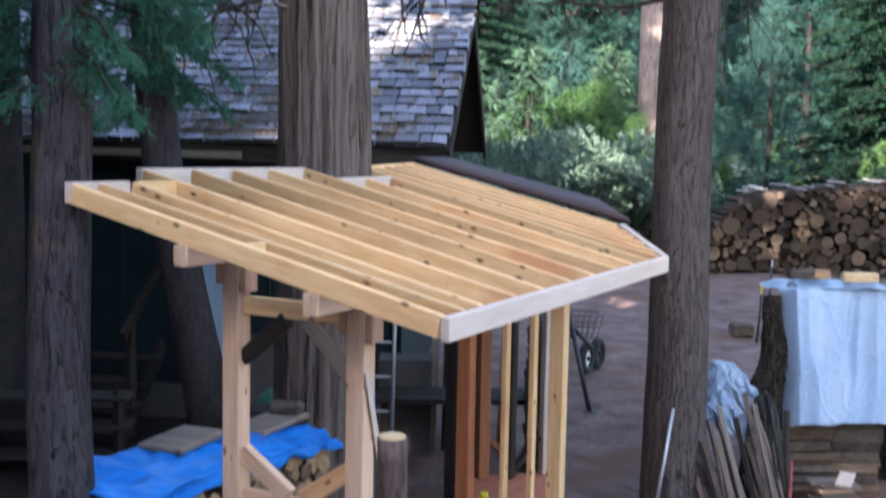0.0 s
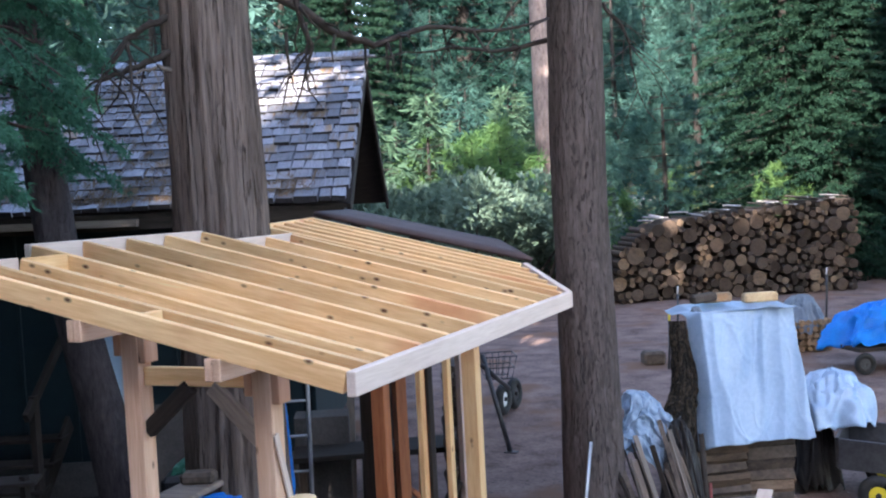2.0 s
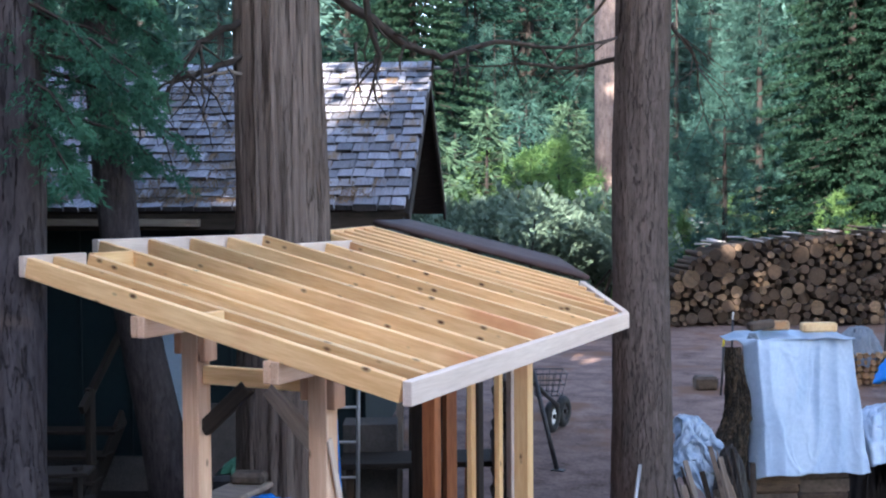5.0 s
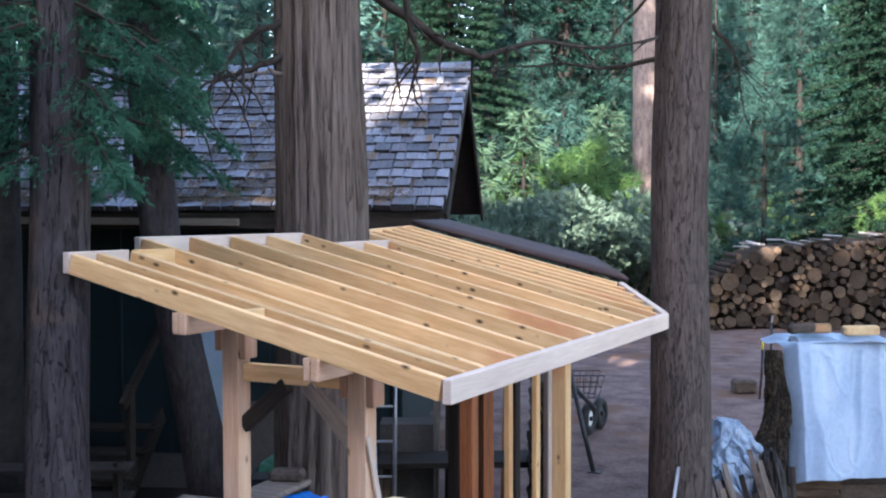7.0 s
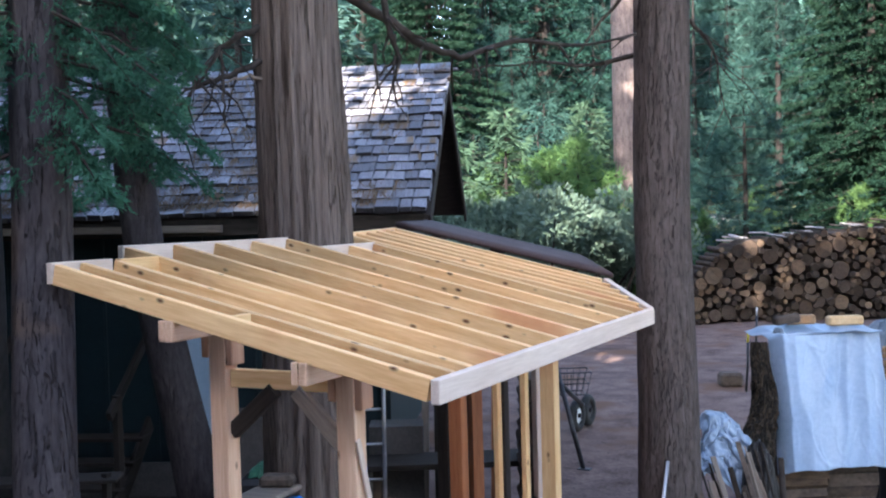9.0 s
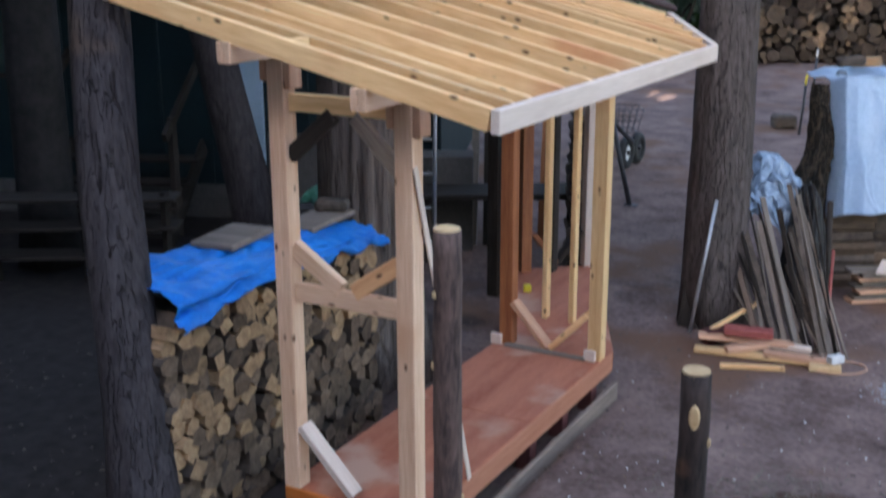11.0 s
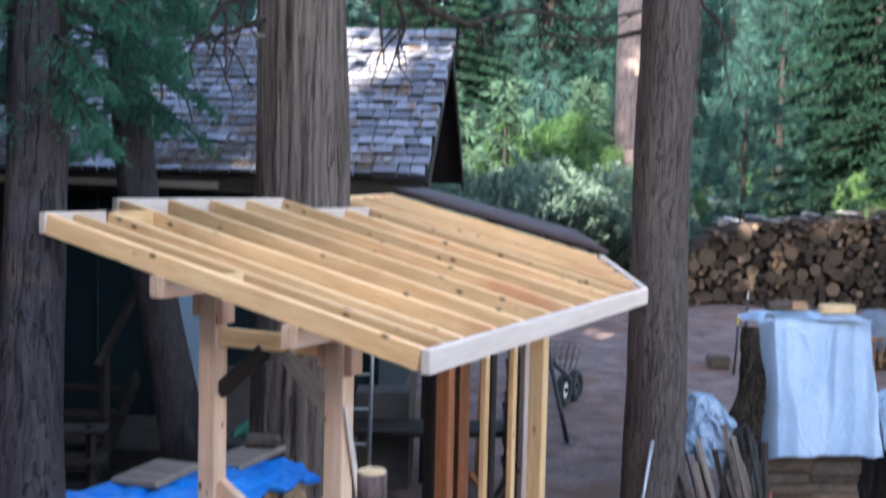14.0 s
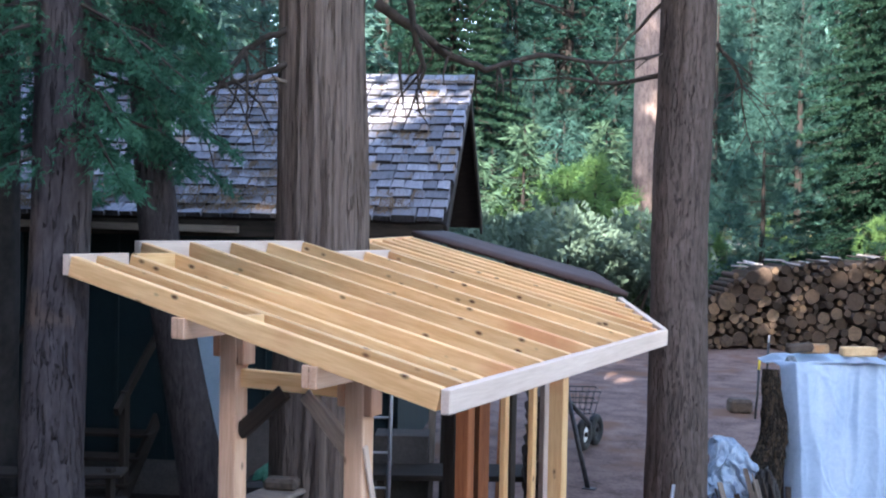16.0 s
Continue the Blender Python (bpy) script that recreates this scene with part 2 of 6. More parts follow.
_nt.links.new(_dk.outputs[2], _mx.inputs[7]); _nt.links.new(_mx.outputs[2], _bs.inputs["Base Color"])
M_LITTER = material("dry_litter", (0.075, 0.048, 0.03), (0.26, 0.18, 0.115), 0.9, 9, (1, 1, 1), 0.2, 40, vary=0.2)
M_CHIPS = material("pale_chips", (0.5, 0.5, 0.5), (0.75, 0.74, 0.7), 0.8, 9, (1, 1, 1), 0.0, 40)
M_ASH = material("pale_ash", (0.22, 0.21, 0.22), (0.42, 0.41, 0.42), 0.9, 9, (1, 1, 1), 0.0, 40)
M_BEDSOIL = material("dark_bed_soil", (0.008, 0.011, 0.018), (0.052, 0.060, 0.084), 0.95, 6, (1, 1, 1), 0.9, 40, vary=0.0)
M_ROAD = material("asphalt", (0.16, 0.16, 0.17), (0.24, 0.24, 0.25), 0.9, 0.6, (1, 1, 1), 0.2, 20)
M_CEDAR = material("cedar_foliage", (0.022, 0.080, 0.056), (0.075, 0.20, 0.125), 0.85, 1.6, (1, 1, 1), 0, 12, spec=0.06, vary=0.1, through_light=0.35)
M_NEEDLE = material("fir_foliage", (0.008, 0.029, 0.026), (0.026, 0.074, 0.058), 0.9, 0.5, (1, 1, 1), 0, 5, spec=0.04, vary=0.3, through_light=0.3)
M_PINE = material("young_pine_foliage", (0.034, 0.082, 0.055), (0.10, 0.185, 0.115), 0.85, 0.7, (1, 1, 1), 0, 6, vary=0.25, through_light=0.4)
M_BLUEPINE = material("blue_pine_foliage", (0.018, 0.056, 0.050), (0.060, 0.128, 0.110), 0.85, 0.8, (1, 1, 1), 0, 6, spec=0.05, vary=0.25, through_light=0.4)
M_SUNPINE = material("yellow_pine_foliage", (0.05, 0.125, 0.045), (0.155, 0.275, 0.105), 0.85, 0.8, (1, 1, 1), 0, 6, spec=0.05, vary=0.25, through_light=0.45)
M_LAYER = material("dense_fir_foliage", (0.006, 0.024, 0.020), (0.034, 0.080, 0.050), 0.9, 1.1, (1, 1, 1), 0, 9, spec=0.04, vary=0.2, through_light=0.3)
# far firs: fir foliage again, paled and blued for sun and haze
M_FARGREEN = material("sun_hazed_far_foliage", (0.028, 0.074, 0.068), (0.092, 0.172, 0.155), 0.9, 0.5, (1, 1, 1), 0, 5, spec=0.04, vary=0.35, through_light=0.4)
M_SAPLING = material("teal_sapling_foliage", (0.016, 0.047, 0.043), (0.052, 0.112, 0.096), 0.85, 0.7, (1, 1, 1), 0, 6, spec=0.05, vary=0.4, through_light=0.35)
M_SHRUB = material("grey_green_shrub", (0.068, 0.122, 0.092), (0.16, 0.24, 0.185), 0.6, 1.5, (1, 1, 1), 0, 8, vary=0.2, through_light=0.3)
M_GRASS = material("dry_meadow_grass", (0.07, 0.10, 0.035), (0.20, 0.20, 0.08), 0.9, 0.3, (1, 1, 1), 0.3, 6, vary=0.1, stain=((0.30, 0.22, 0.18), 0.13, 0.5))
M_SALMON = material("salmon_rim_board", (0.36, 0.12, 0.065), (0.52, 0.23, 0.14), 0.65, 2.2, GRAIN, 0.15, 14, vary=0.08)
M_DAMP = material("damp_red_soil", (0.045, 0.020, 0.014), (0.12, 0.058, 0.042), 0.9, 3, (1, 1, 1), 0.7, 30, vary=0.0)
M_DARKSPLIT = material("dark_firewood", (0.055, 0.036, 0.025), (0.19, 0.128, 0.085), 0.88, 7, (1.0, 4, 4), 0.4, 40, vary=0.4)
M_BOARD = material("sun_bleached_board", (0.13, 0.10, 0.082), (0.33, 0.265, 0.215), 0.85, 2.5, GRAIN, 0.3, 16, vary=0.15)
M_LITTOPS = material("sunlit_log_top", (0.22, 0.20, 0.19), (0.46, 0.42, 0.40), 0.85, 4, (1, 1, 1), 0.4, 25, vary=0.3)
M_DIRTYBOARD = material("dirt_caked_board", (0.12, 0.088, 0.07), (0.29, 0.215, 0.17), 0.92, 2.5, GRAIN, 0.3, 16, vary=0.1)
M_STRAW = material("dull_straw", (0.07, 0.062, 0.05), (0.24, 0.20, 0.15), 0.9, 9, (1, 1, 1), 0.1, 40)
M_BROWNROOF = material("brown_roll_roofing", (0.050, 0.032, 0.032), (0.085, 0.058, 0.056), 0.8, 3, (1, 1, 1), 0.2, 60, vary=0.05)
M_BLUETARP = material("blue_tarp", (0.002, 0.125, 0.48), (0.004, 0.235, 0.74), 0.42, 3, (1, 1, 1), 0.15, 60, spec=0.25, vary=0.04)
M_SILVER = material("silver_tarp", (0.23, 0.345, 0.50), (0.34, 0.46, 0.62), 0.30, 2.5, (1, 1, 1), 0.25, 30, spec=0.5, vary=0.05)
M_DULLSILVER = material("dull_silver_tarp", (0.13, 0.20, 0.29), (0.36, 0.46, 0.58), 0.34, 8, (1, 1, 1), 1.0, 18, spec=0.5)
M_GREYTARP = material("grey_tarp", (0.11, 0.14, 0.18), (0.2, 0.24, 0.28), 0.5, 3, (1, 1, 1), 0.15, 50, vary=0.05)
M_BLACK = material("black_plastic", (0.008, 0.008, 0.009), (0.02, 0.02, 0.022), 0.45, 6, (1, 1, 1), 0.2, 40)
M_RUBBER = material("black_rubber", (0.012, 0.012, 0.013), (0.03, 0.03, 0.03), 0.75, 8, (1, 1, 1), 0.2, 40)
M_STEEL = material("grey_steel", (0.30, 0.31, 0.33), (0.45, 0.46, 0.48), 0.4, 6, (1, 1, 1), 0.05, 40, metal=0.6)
M_DARKSTEEL = material("dark_steel", (0.03, 0.03, 0.035), (0.07, 0.07, 0.075), 0.5, 6, (1, 1, 1), 0.1, 40, metal=0.5)
M_WHITE = material("white_paint", (0.62, 0.62, 0.62), (0.76, 0.76, 0.75), 0.55, 5, (1, 1, 1), 0.05, 40)
M_YELLOW = material("yellow_paint", (0.55, 0.42, 0.03), (0.7, 0.56, 0.05), 0.5, 5, (1, 1, 1), 0.05, 40)
M_BRICKRED = material("dull_red_paint", (0.22, 0.05, 0.045), (0.36, 0.10, 0.08), 0.7, 5, (1, 1, 1), 0.1, 40)
M_CONC = material("concrete", (0.045, 0.042, 0.040), (0.11, 0.10, 0.095), 0.9, 3, (1, 1, 1), 0.3, 40)
M_GREEN = material("green_plastic", (0.02, 0.10, 0.07), (0.05, 0.19, 0.13), 0.4, 4, (1, 1, 1), 0.05, 30)
M_BLUEPL = material("dark_blue_plastic", (0.01, 0.04, 0.15), (0.02, 0.07, 0.22), 0.4, 4, (1, 1, 1), 0.05, 30)


# ---- builders ----
SITE = pose(2.37, -3.86, 0, 0, 0, 27.5)   # the yard's axes: u to the right, v away from the deck


def site(u, v, z=0.0):
    return SITE @ Vector((u, v, z))


def thing(name, at, label, category, group="", kind=""):
    ob = new(name)
    ob.empty_display_size = 0.1
    ob.matrix_basis = Matrix.Translation(at)
    return tagged(ob, label, category, group, kind)


def mesh(name, verts, faces, mats, parent=None, label="", m=None, smooth=False, slots=None):
    me = bpy.data.meshes.new(name)
    me.from_pydata([tuple(v) for v in verts], [], faces)
    for a in (mats if isinstance(mats, (list, tuple)) else [mats]):
        me.materials.append(a)
    if slots:
        me.polygons.foreach_set("material_index", slots)
    if smooth:
        me.polygons.foreach_set("use_smooth", [True] * len(me.polygons))
    me.update()
    return put(name, me, parent, label, m)


def put(name, me, parent=None, label="", m=None):
    ob = new(name, me)
    ob.matrix_basis = m or Matrix()
    if parent is not None:
        ob.parent = parent
        world_m = parent.matrix_basis if parent.parent is None else parent.parent.matrix_basis @ parent.matrix_parent_inverse @ parent.matrix_basis
        ob.matrix_parent_inverse = world_m.inverted()
    return tagged(ob, label)


def part(name, bm, material_, parent, label="", m=None, smooth=False):
    me = bpy.data.meshes.new(name)
    bm.to_mesh(me)
    bm.free()
    me.materials.append(material_)
    if smooth:
        me.polygons.foreach_set("use_smooth", [True] * len(me.polygons))
    return put(name, me, parent, label, m)


def box_bm(sx, sy, sz, bevel=0.004, jitter=0.0, rng=None):
    bm = bmesh.new()
    bmesh.ops.create_cube(bm, size=1.0)
    for v in bm.verts:
        v.co = Vector((v.co.x * sx, v.co.y * sy, v.co.z * sz))
        if jitter:
            v.co += Vector([rng.uniform(-jitter, jitter) for _ in range(3)])
    if bevel:
        bmesh.ops.bevel(bm, geom=bm.edges[:], offset=bevel, segments=1, affect="EDGES")
    return bm


def lumber(name, a, b, w, h, mat, parent, label="", side=(0, 0, 1), bevel=0.004):
    """A board from a to b (its centre line), w across and h along 'side'."""
    a, b = Vector(a), Vector(b)
    x = (b - a).normalized()
    y = Vector(side).cross(x).normalized()
    z = x.cross(y)
    m = Matrix((x, y, z)).transposed().to_4x4()
    m.translation = (a + b) / 2
    return part(name, box_bm((b - a).length, w, h, bevel), mat, parent, label, m)


def block(name, c, size, mat, parent, label="", rz=0.0, bevel=0.004):
    return part(name, box_bm(*size, bevel), mat, parent, label, pose(*c, 0, 0, rz))


def tube_data(pts, radii, seg=10, wob=0.0, rng=None, caps=True, rough=None):
    """Verts and faces of a tube along pts; rough(i, k, p) gives a factor on the radius."""
    pts = [Vector(p) for p in pts]
    vs, fs = [], []
    up = Vector((0.31, 0.17, 0.93))
    for i, p in enumerate(pts):
        d = (pts[min(i + 1, len(pts) - 1)] - pts[max(i - 1, 0)]).normalized()
        e1 = d.cross(up if abs(d.dot(up)) < 0.95 else Vector((1, 0, 0))).normalized()
        e2 = d.cross(e1)
        for k in range(seg):
            an = 2 * math.pi * k / seg
            r = radii[i] * (rough(i, k, p) if rough else 1.0)
            vs.append(p + (e1 * math.cos(an) + e2 * math.sin(an)) * r)
    for i in range(len(pts) - 1):
        for k in range(seg):
            fs.append((i * seg + k, i * seg + (k + 1) % seg, (i + 1) * seg + (k + 1) % seg, (i + 1) * seg + k))
    if caps:
        fs.append(tuple(range(seg - 1, -1, -1)))
        fs.append(tuple((len(pts) - 1) * seg + k for k in range(seg)))
    return vs, fs


def tube(name, pts, radii, mat, parent, label="", seg=8, smooth=True):
    if not isinstance(radii, (list, tuple)):
        radii = [radii] * len(pts)
    vs, fs = tube_data(pts, radii, seg)
    return mesh(name, vs, fs, mat, parent, label, smooth=smooth)


def merge(chunks):
    vs, fs = [], []
    for v, f in chunks:
        o = len(vs)
        vs.extend(v)
        fs.extend(tuple(i + o for i in q) for q in f)
    return vs, fs


def sheet(name, fn, nu, nv, mat, parent=None, label="", thick=0.003):
    """A cloth or slab from fn(s, t), s and t from 0 to 1, made thin but solid."""
    vs = [fn(i / nu, j / nv) for j in range(nv + 1) for i in range(nu + 1)]
    fs = [(j * (nu + 1) + i, j * (nu + 1) + i + 1, (j + 1) * (nu + 1) + i + 1, (j + 1) * (nu + 1) + i) for j in range(nv) for i in range(nu)]
    ob = mesh(name, vs, fs, mat, parent, label, smooth=True)
    so = ob.modifiers.new("thickness", "SOLIDIFY")
    so.thickness = thick
    return ob

# ---- ground ----
def rise(v):
    """The land climbs gently behind the clearing."""
    return 0.11 * (min(max(v, 36.0), 82.0) - 36.0)


def ground_height(x, y):
    q = Vector((x, y, 0))
    h = 0.03 * noise.noise(q * 0.8) + 0.012 * noise.noise(q * 3.1)
    bed = min(max((x - 0.06) / 0.1, 0), 1) * min(max((y + 0.30) / 0.08, 0), 1) * min(max((2.6 - y) / 1.4, 0), 1) * min(max((3.4 - x) / 0.8, 0), 1)
    far = -(x - 2.37) * 0.4617 + (y + 3.86) * 0.887
    return h * min(1.0, 0.5 + math.hypot(x, y) * 0.1) + 0.11 * bed + rise(far)


def axis_steps(c, near, step, far):
    out, s = [0.0], step
    while out[-1] < far:
        out.append(out[-1] + s)
        if out[-1] > near:
            s *= 1.22
    return [c - v for v in reversed(out[1:])] + [c + v for v in out]


gx, gy = axis_steps(0.5, 4.0, 0.06, 900), axis_steps(1.0, 4.2, 0.06, 900)
gv = [(x, y, ground_height(x, y)) for y in gy for x in gx]
nx = len(gx)
gf = [(j * nx + i, j * nx + i + 1, (j + 1) * nx + i + 1, (j + 1) * nx + i) for j in range(len(gy) - 1) for i in range(nx - 1)]
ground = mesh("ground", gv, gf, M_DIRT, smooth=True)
tagged(ground, "packed reddish-brown forest dirt with scattered litter", "ground", kind="structure")

# a grey lane and a strip of meadow far behind the log stack
lane = sheet("road", lambda s, t: site(-20 + 75 * s, 52 + 4.0 * t, 0.10 + rise(52 + 4.0 * t)), 20, 2, M_ROAD, thick=0.04)
tagged(lane, "pale grey lane between the trees", "road", kind="structure")
meadow = sheet("meadow", lambda s, t: site(-30 + 110 * s, 31 + 48 * t, 0.03 + rise(31 + 48 * t) + 0.10 * noise.noise(Vector((s * 30, t * 12, 2)))), 60, 48, M_GRASS, thick=0.02)
tagged(meadow, "green and straw-coloured grass beyond the log stack", "grass", kind="structure")

# ---- the woodshed under construction ----
SLOPE = 0.228


def roof_z(x):
    return 2.267 - SLOPE * (x - 0.543)


RH = 0.0915   # upright depth of a rafter
shed = thing("woodshed", (-0.37, 1.2, 0), "half-built firewood shed of new lumber with bare rafters", "shed")
# platform
block("deck_sheet", (-0.37, 0.62, 0.301), (0.736, 1.216, 0.018), M_PLY, shed, "worn red plywood")
block("deck_sheet", (-0.37, 1.855, 0.301), (0.736, 1.24, 0.018), M_PLY, shed, "worn red plywood")
lumber("rim_joist", (-0.74, 0.019, 0.24), (0.0, 0.019, 0.24), 0.038, 0.135, M_ORNG, shed, "fresh orange rim board")
lumber("rim_joist", (-0.019, 0.04, 0.238), (-0.019, 2.47, 0.238), 0.038, 0.135, M_SALMON, shed)
lumber("rim_joist", (-0.721, 0.04, 0.238), (-0.721, 2.44, 0.238), 0.038, 0.135, M_ORNG, shed)
lumber("floor_joist", (-0.7, 1.22, 0.238), (-0.04, 1.22, 0.238), 0.038, 0.13, M_REDW, shed)
for fx, fy in ((-0.45, 0.12), (-0.06, 0.5), (-0.06, 1.3), (-0.06, 1.75), (-0.06, 2.2), (-0.66, 1.0), (-0.66, 2.0)):
    lumber("foot", (fx, fy, -0.04), (fx, fy, 0.172), 0.089, 0.089, M_REDPAINT, shed, "dark red support stub", side=(0, 1, 0))
# corner posts
for px, py, mat, top in ((-0.695, 0.045, M_POST, 2.40), (-0.045, 0.045, M_POST, 2.24), (-0.66, 2.29, M_REDW, 2.40), (-0.045, 2.29, M_FIR, 2.24)):
    lumber("post", (px, py, 0.31), (px, py, top), 0.089, 0.089, mat, shed, side=(0, 1, 0))
    for sgn, low in ((-1, 0.14), (1, 0.17)):
        lumber("cleat", (px + sgn * 0.0645, py, top - low), (px + sgn * 0.0645, py, top + 0.03), 0.038, 0.089, M_PINK, shed, side=(0, 1, 0))
for px in (-0.695, -0.045):
    block("post_foot", (px - 0.02, 2.23, 0.345), (0.075, 0.03, 0.07), M_PALE, shed, "pale wood block at the post foot")
# doubled beams along the shed
for bx in (-0.695, -0.045):
    zt = roof_z(bx) - RH - 0.002
    for off in (-0.0195, 0.0195):
        lumber("beam", (bx + off, -0.33 if off > 0 else -0.325, zt - 0.044), (bx + off * 1.0, 2.6, zt - 0.044), 0.037, 0.089, M_POST, shed)
# cross rails and braces of the near frame
def frame_braces(y0, lower):
    lumber("rail", (-0.65, y0 + 0.045, 1.30), (-0.09, y0 + 0.045, 1.30), 0.038, 0.089, M_POST, shed)
    lumber("rail", (-0.65, y0 + 0.05, 2.17), (-0.09, y0 + 0.05, 2.17), 0.038, 0.08, M_FIR, shed)
    for a, b in (((-0.655, 1.53), (-0.40, 1.345)), ((-0.085, 1.53), (-0.33, 1.345))):
        lumber("brace", (a[0], y0 + 0.045, a[1] - 0.02), (b[0], y0 + 0.045, b[1] - 0.0), 0.045, 0.080, M_POST if a[0] < -0.3 else M_WARM, shed)
    for a, b in (((-0.655, 1.93), (-0.42, 2.13)), ((-0.085, 1.91), (-0.31, 2.13))):
        lumber("brace", (a[0], y0 + 0.045, a[1]), (b[0], y0 + 0.045, b[1]), 0.040, 0.068, M_DARKW if a[0] < -0.3 else M_BOARD, shed)
    if lower:
        lumber("brace", (-0.648, y0 + 0.05, 0.63), (-0.36, y0 + 0.05, 0.335), 0.085, 0.038, M_PALE, shed, "pale diagonal brace")


frame_braces(0.0, True)
lumber("brace", (-0.615, 2.28, 0.60), (-0.37, 2.28, 0.335), 0.089, 0.038, M_PINK, shed)
lumber("brace", (-0.10, 2.28, 0.60), (-0.345, 2.28, 0.335), 0.089, 0.038, M_FIR, shed)
lumber("sill", (-0.65, 2.225, 0.318), (-0.09, 2.225, 0.318), 0.05, 0.016, M_GREYW, shed)
lumber("rail", (-0.62, 2.29, 2.17), (-0.09, 2.29, 2.17), 0.038, 0.089, M_FIR, shed)
# rafters of the first bay: left end, right end
RAFTERS = ((-1.312, -0.301, -0.301), (-1.312, 0.063, 0.02), (-1.53, 0.37, 0.34), (-1.53, 0.73, 0.635), (-1.51, 1.05, 0.97),
           (-1.50, 1.37, 1.285), (-1.50, 1.72, 1.605), (-1.255, 2.04, 1.90), (-1.255, 2.335, 2.17))
for xl, yl, yr in RAFTERS:
    a, b = Vector((xl, yl, roof_z(xl) - RH / 2)), Vector((0.513, yr, roof_z(0.513) - RH / 2))
    lumber("rafter", a, b, 0.038, 0.089, M_FIR, shed, bevel=0.003)
lumber("rafter", (-1.312, -0.15, roof_z(-1.312) - RH / 2), (0.513, -0.135, roof_z(0.513) - RH / 2), 0.038, 0.089, M_FIR, shed, bevel=0.003)
lumber("blocking", (-0.39, -0.28, roof_z(-0.39) - RH / 2), (-0.39, -0.172, roof_z(-0.39) - RH / 2), 0.038, 0.089, M_FIR, shed)


def edge_board(name, p, q, mat, label="", drop=0.0):
    lumber(name, (p[0], p[1], roof_z(p[0]) - RH / 2 - drop), (q[0], q[1], roof_z(q[0]) - RH / 2 - drop), 0.038, 0.093, mat, shed, label)


edge_board("fascia", (0.540, -0.322), (0.534, 2.47), M_PALE, "pale fascia board along the low eave")
edge_board("fascia", (-1.333, -0.322), (-1.333, 0.05), M_PALE)
edge_board("blocking", (-1.32, 0.085), (-1.32, 0.35), M_FIR)
edge_board("fascia", (-1.551, 0.35), (-1.521, 1.74), M_PALE)
edge_board("fascia", (-1.276, 1.745), (-1.276, 2.36), M_PALE)
# second bay, turned to follow the path
edge_board("fascia", (0.520, 2.492), (0.0, 3.25), M_PALE)
for i in range(6):
    k = i / 5
    xl, yl, yr = -1.515 - 0.09 * k, 2.42 + 0.83 * k, 2.41 + 0.80 * k
    xr = 0.50 - (yr - 2.48) / 0.77 * 0.53 if yr > 2.48 else 0.513
    lumber("rafter", (xl, yl, roof_z(xl) - RH / 2), (xr - 0.02, yr, roof_z(xr) - RH / 2), 0.038, 0.089, M_FIR, shed, bevel=0.003)
edge_board("fascia", (-1.535, 2.40), (-1.62, 3.27), M_FIR)
c0 = Vector((-0.01, 2.50, 0.292))
E2, F2 = Vector((-1.27, 3.83, 0.292)), Vector((-0.90, 4.235, 0.292))   # end posts of the turned bay
poly = [c0, F2 + Vector((0.06, 0.04, 0)), E2 + Vector((-0.1, 0.0, 0)), Vector((-0.735, 2.49, 0.292))]
vs = [p.copy() for p in poly] + [p + Vector((0, 0, -0.12)) for p in poly]
mesh("deck_sheet", vs, [(0, 1, 2, 3), (7, 6, 5, 4), (0, 4, 5, 1), (1, 5, 6, 2), (2, 6, 7, 3), (3, 7, 4, 0)], M_PLY, shed, "worn red plywood")
for q, mat in ((F2, M_PALE), (E2, M_REDW)):
    lumber("post", (q.x, q.y, 0.292), (q.x, q.y, min(2.5, roof_z(q.x) - RH - 0.09)), 0.089, 0.089, mat, shed, side=(0.66, 0.75, 0))
e0, e1, e2 = F2.lerp(E2, 0.12), F2.lerp(E2, 0.5), F2.lerp(E2, 0.88)
lumber("brace", (e0.x, e0.y, 0.60), (e1.x, e1.y, 0.34), 0.085, 0.038, M_DARKW, shed)
lumber("brace", (e2.x, e2.y, 0.60), (e1.x, e1.y, 0.34), 0.085, 0.038, M_REDW, shed)
for sx, sy in ((-0.665, 2.9), (-0.465, 2.9), (-0.93, 3.5)):
    lumber("stud", (sx, sy, 0.292), (sx, sy, roof_z(sx) - RH), 0.038, 0.064, M_FIR if sy < 3 else M_ORNG, shed, side=(0, 1, 0))
lumber("leaning_stick", (0.012, 0.49, 0.31), (0.012, 0.0, 1.95), 0.012, 0.035, M_PALE, shed)

# ---- the older lean-to behind it ----
leanto = thing("lean_to", (-0.8, 4.2, 0), "old lean-to with a brown roll-roofed slope", "shed")
def brown(s, t):
    a, b = Vector((-1.65, 3.33)).lerp(Vector((0.03, 3.31)), s), Vector((-1.65, 3.9)).lerp(Vector((-0.42, 3.92)), s)
    p = a.lerp(b, t)
    return (p.x, p.y, roof_z(p.x) + 0.005)
sheet("roof", brown, 8, 3, M_BROWNROOF, leanto, thick=-0.03)
for q in ((-1.6, 3.95), (-1.1, 3.95)):
    lumber("post", (q[0], q[1], 0), (q[0], q[1], roof_z(q[0]) - 0.05), 0.09, 0.09, M_DARKW, leanto, side=(0, 1, 0))

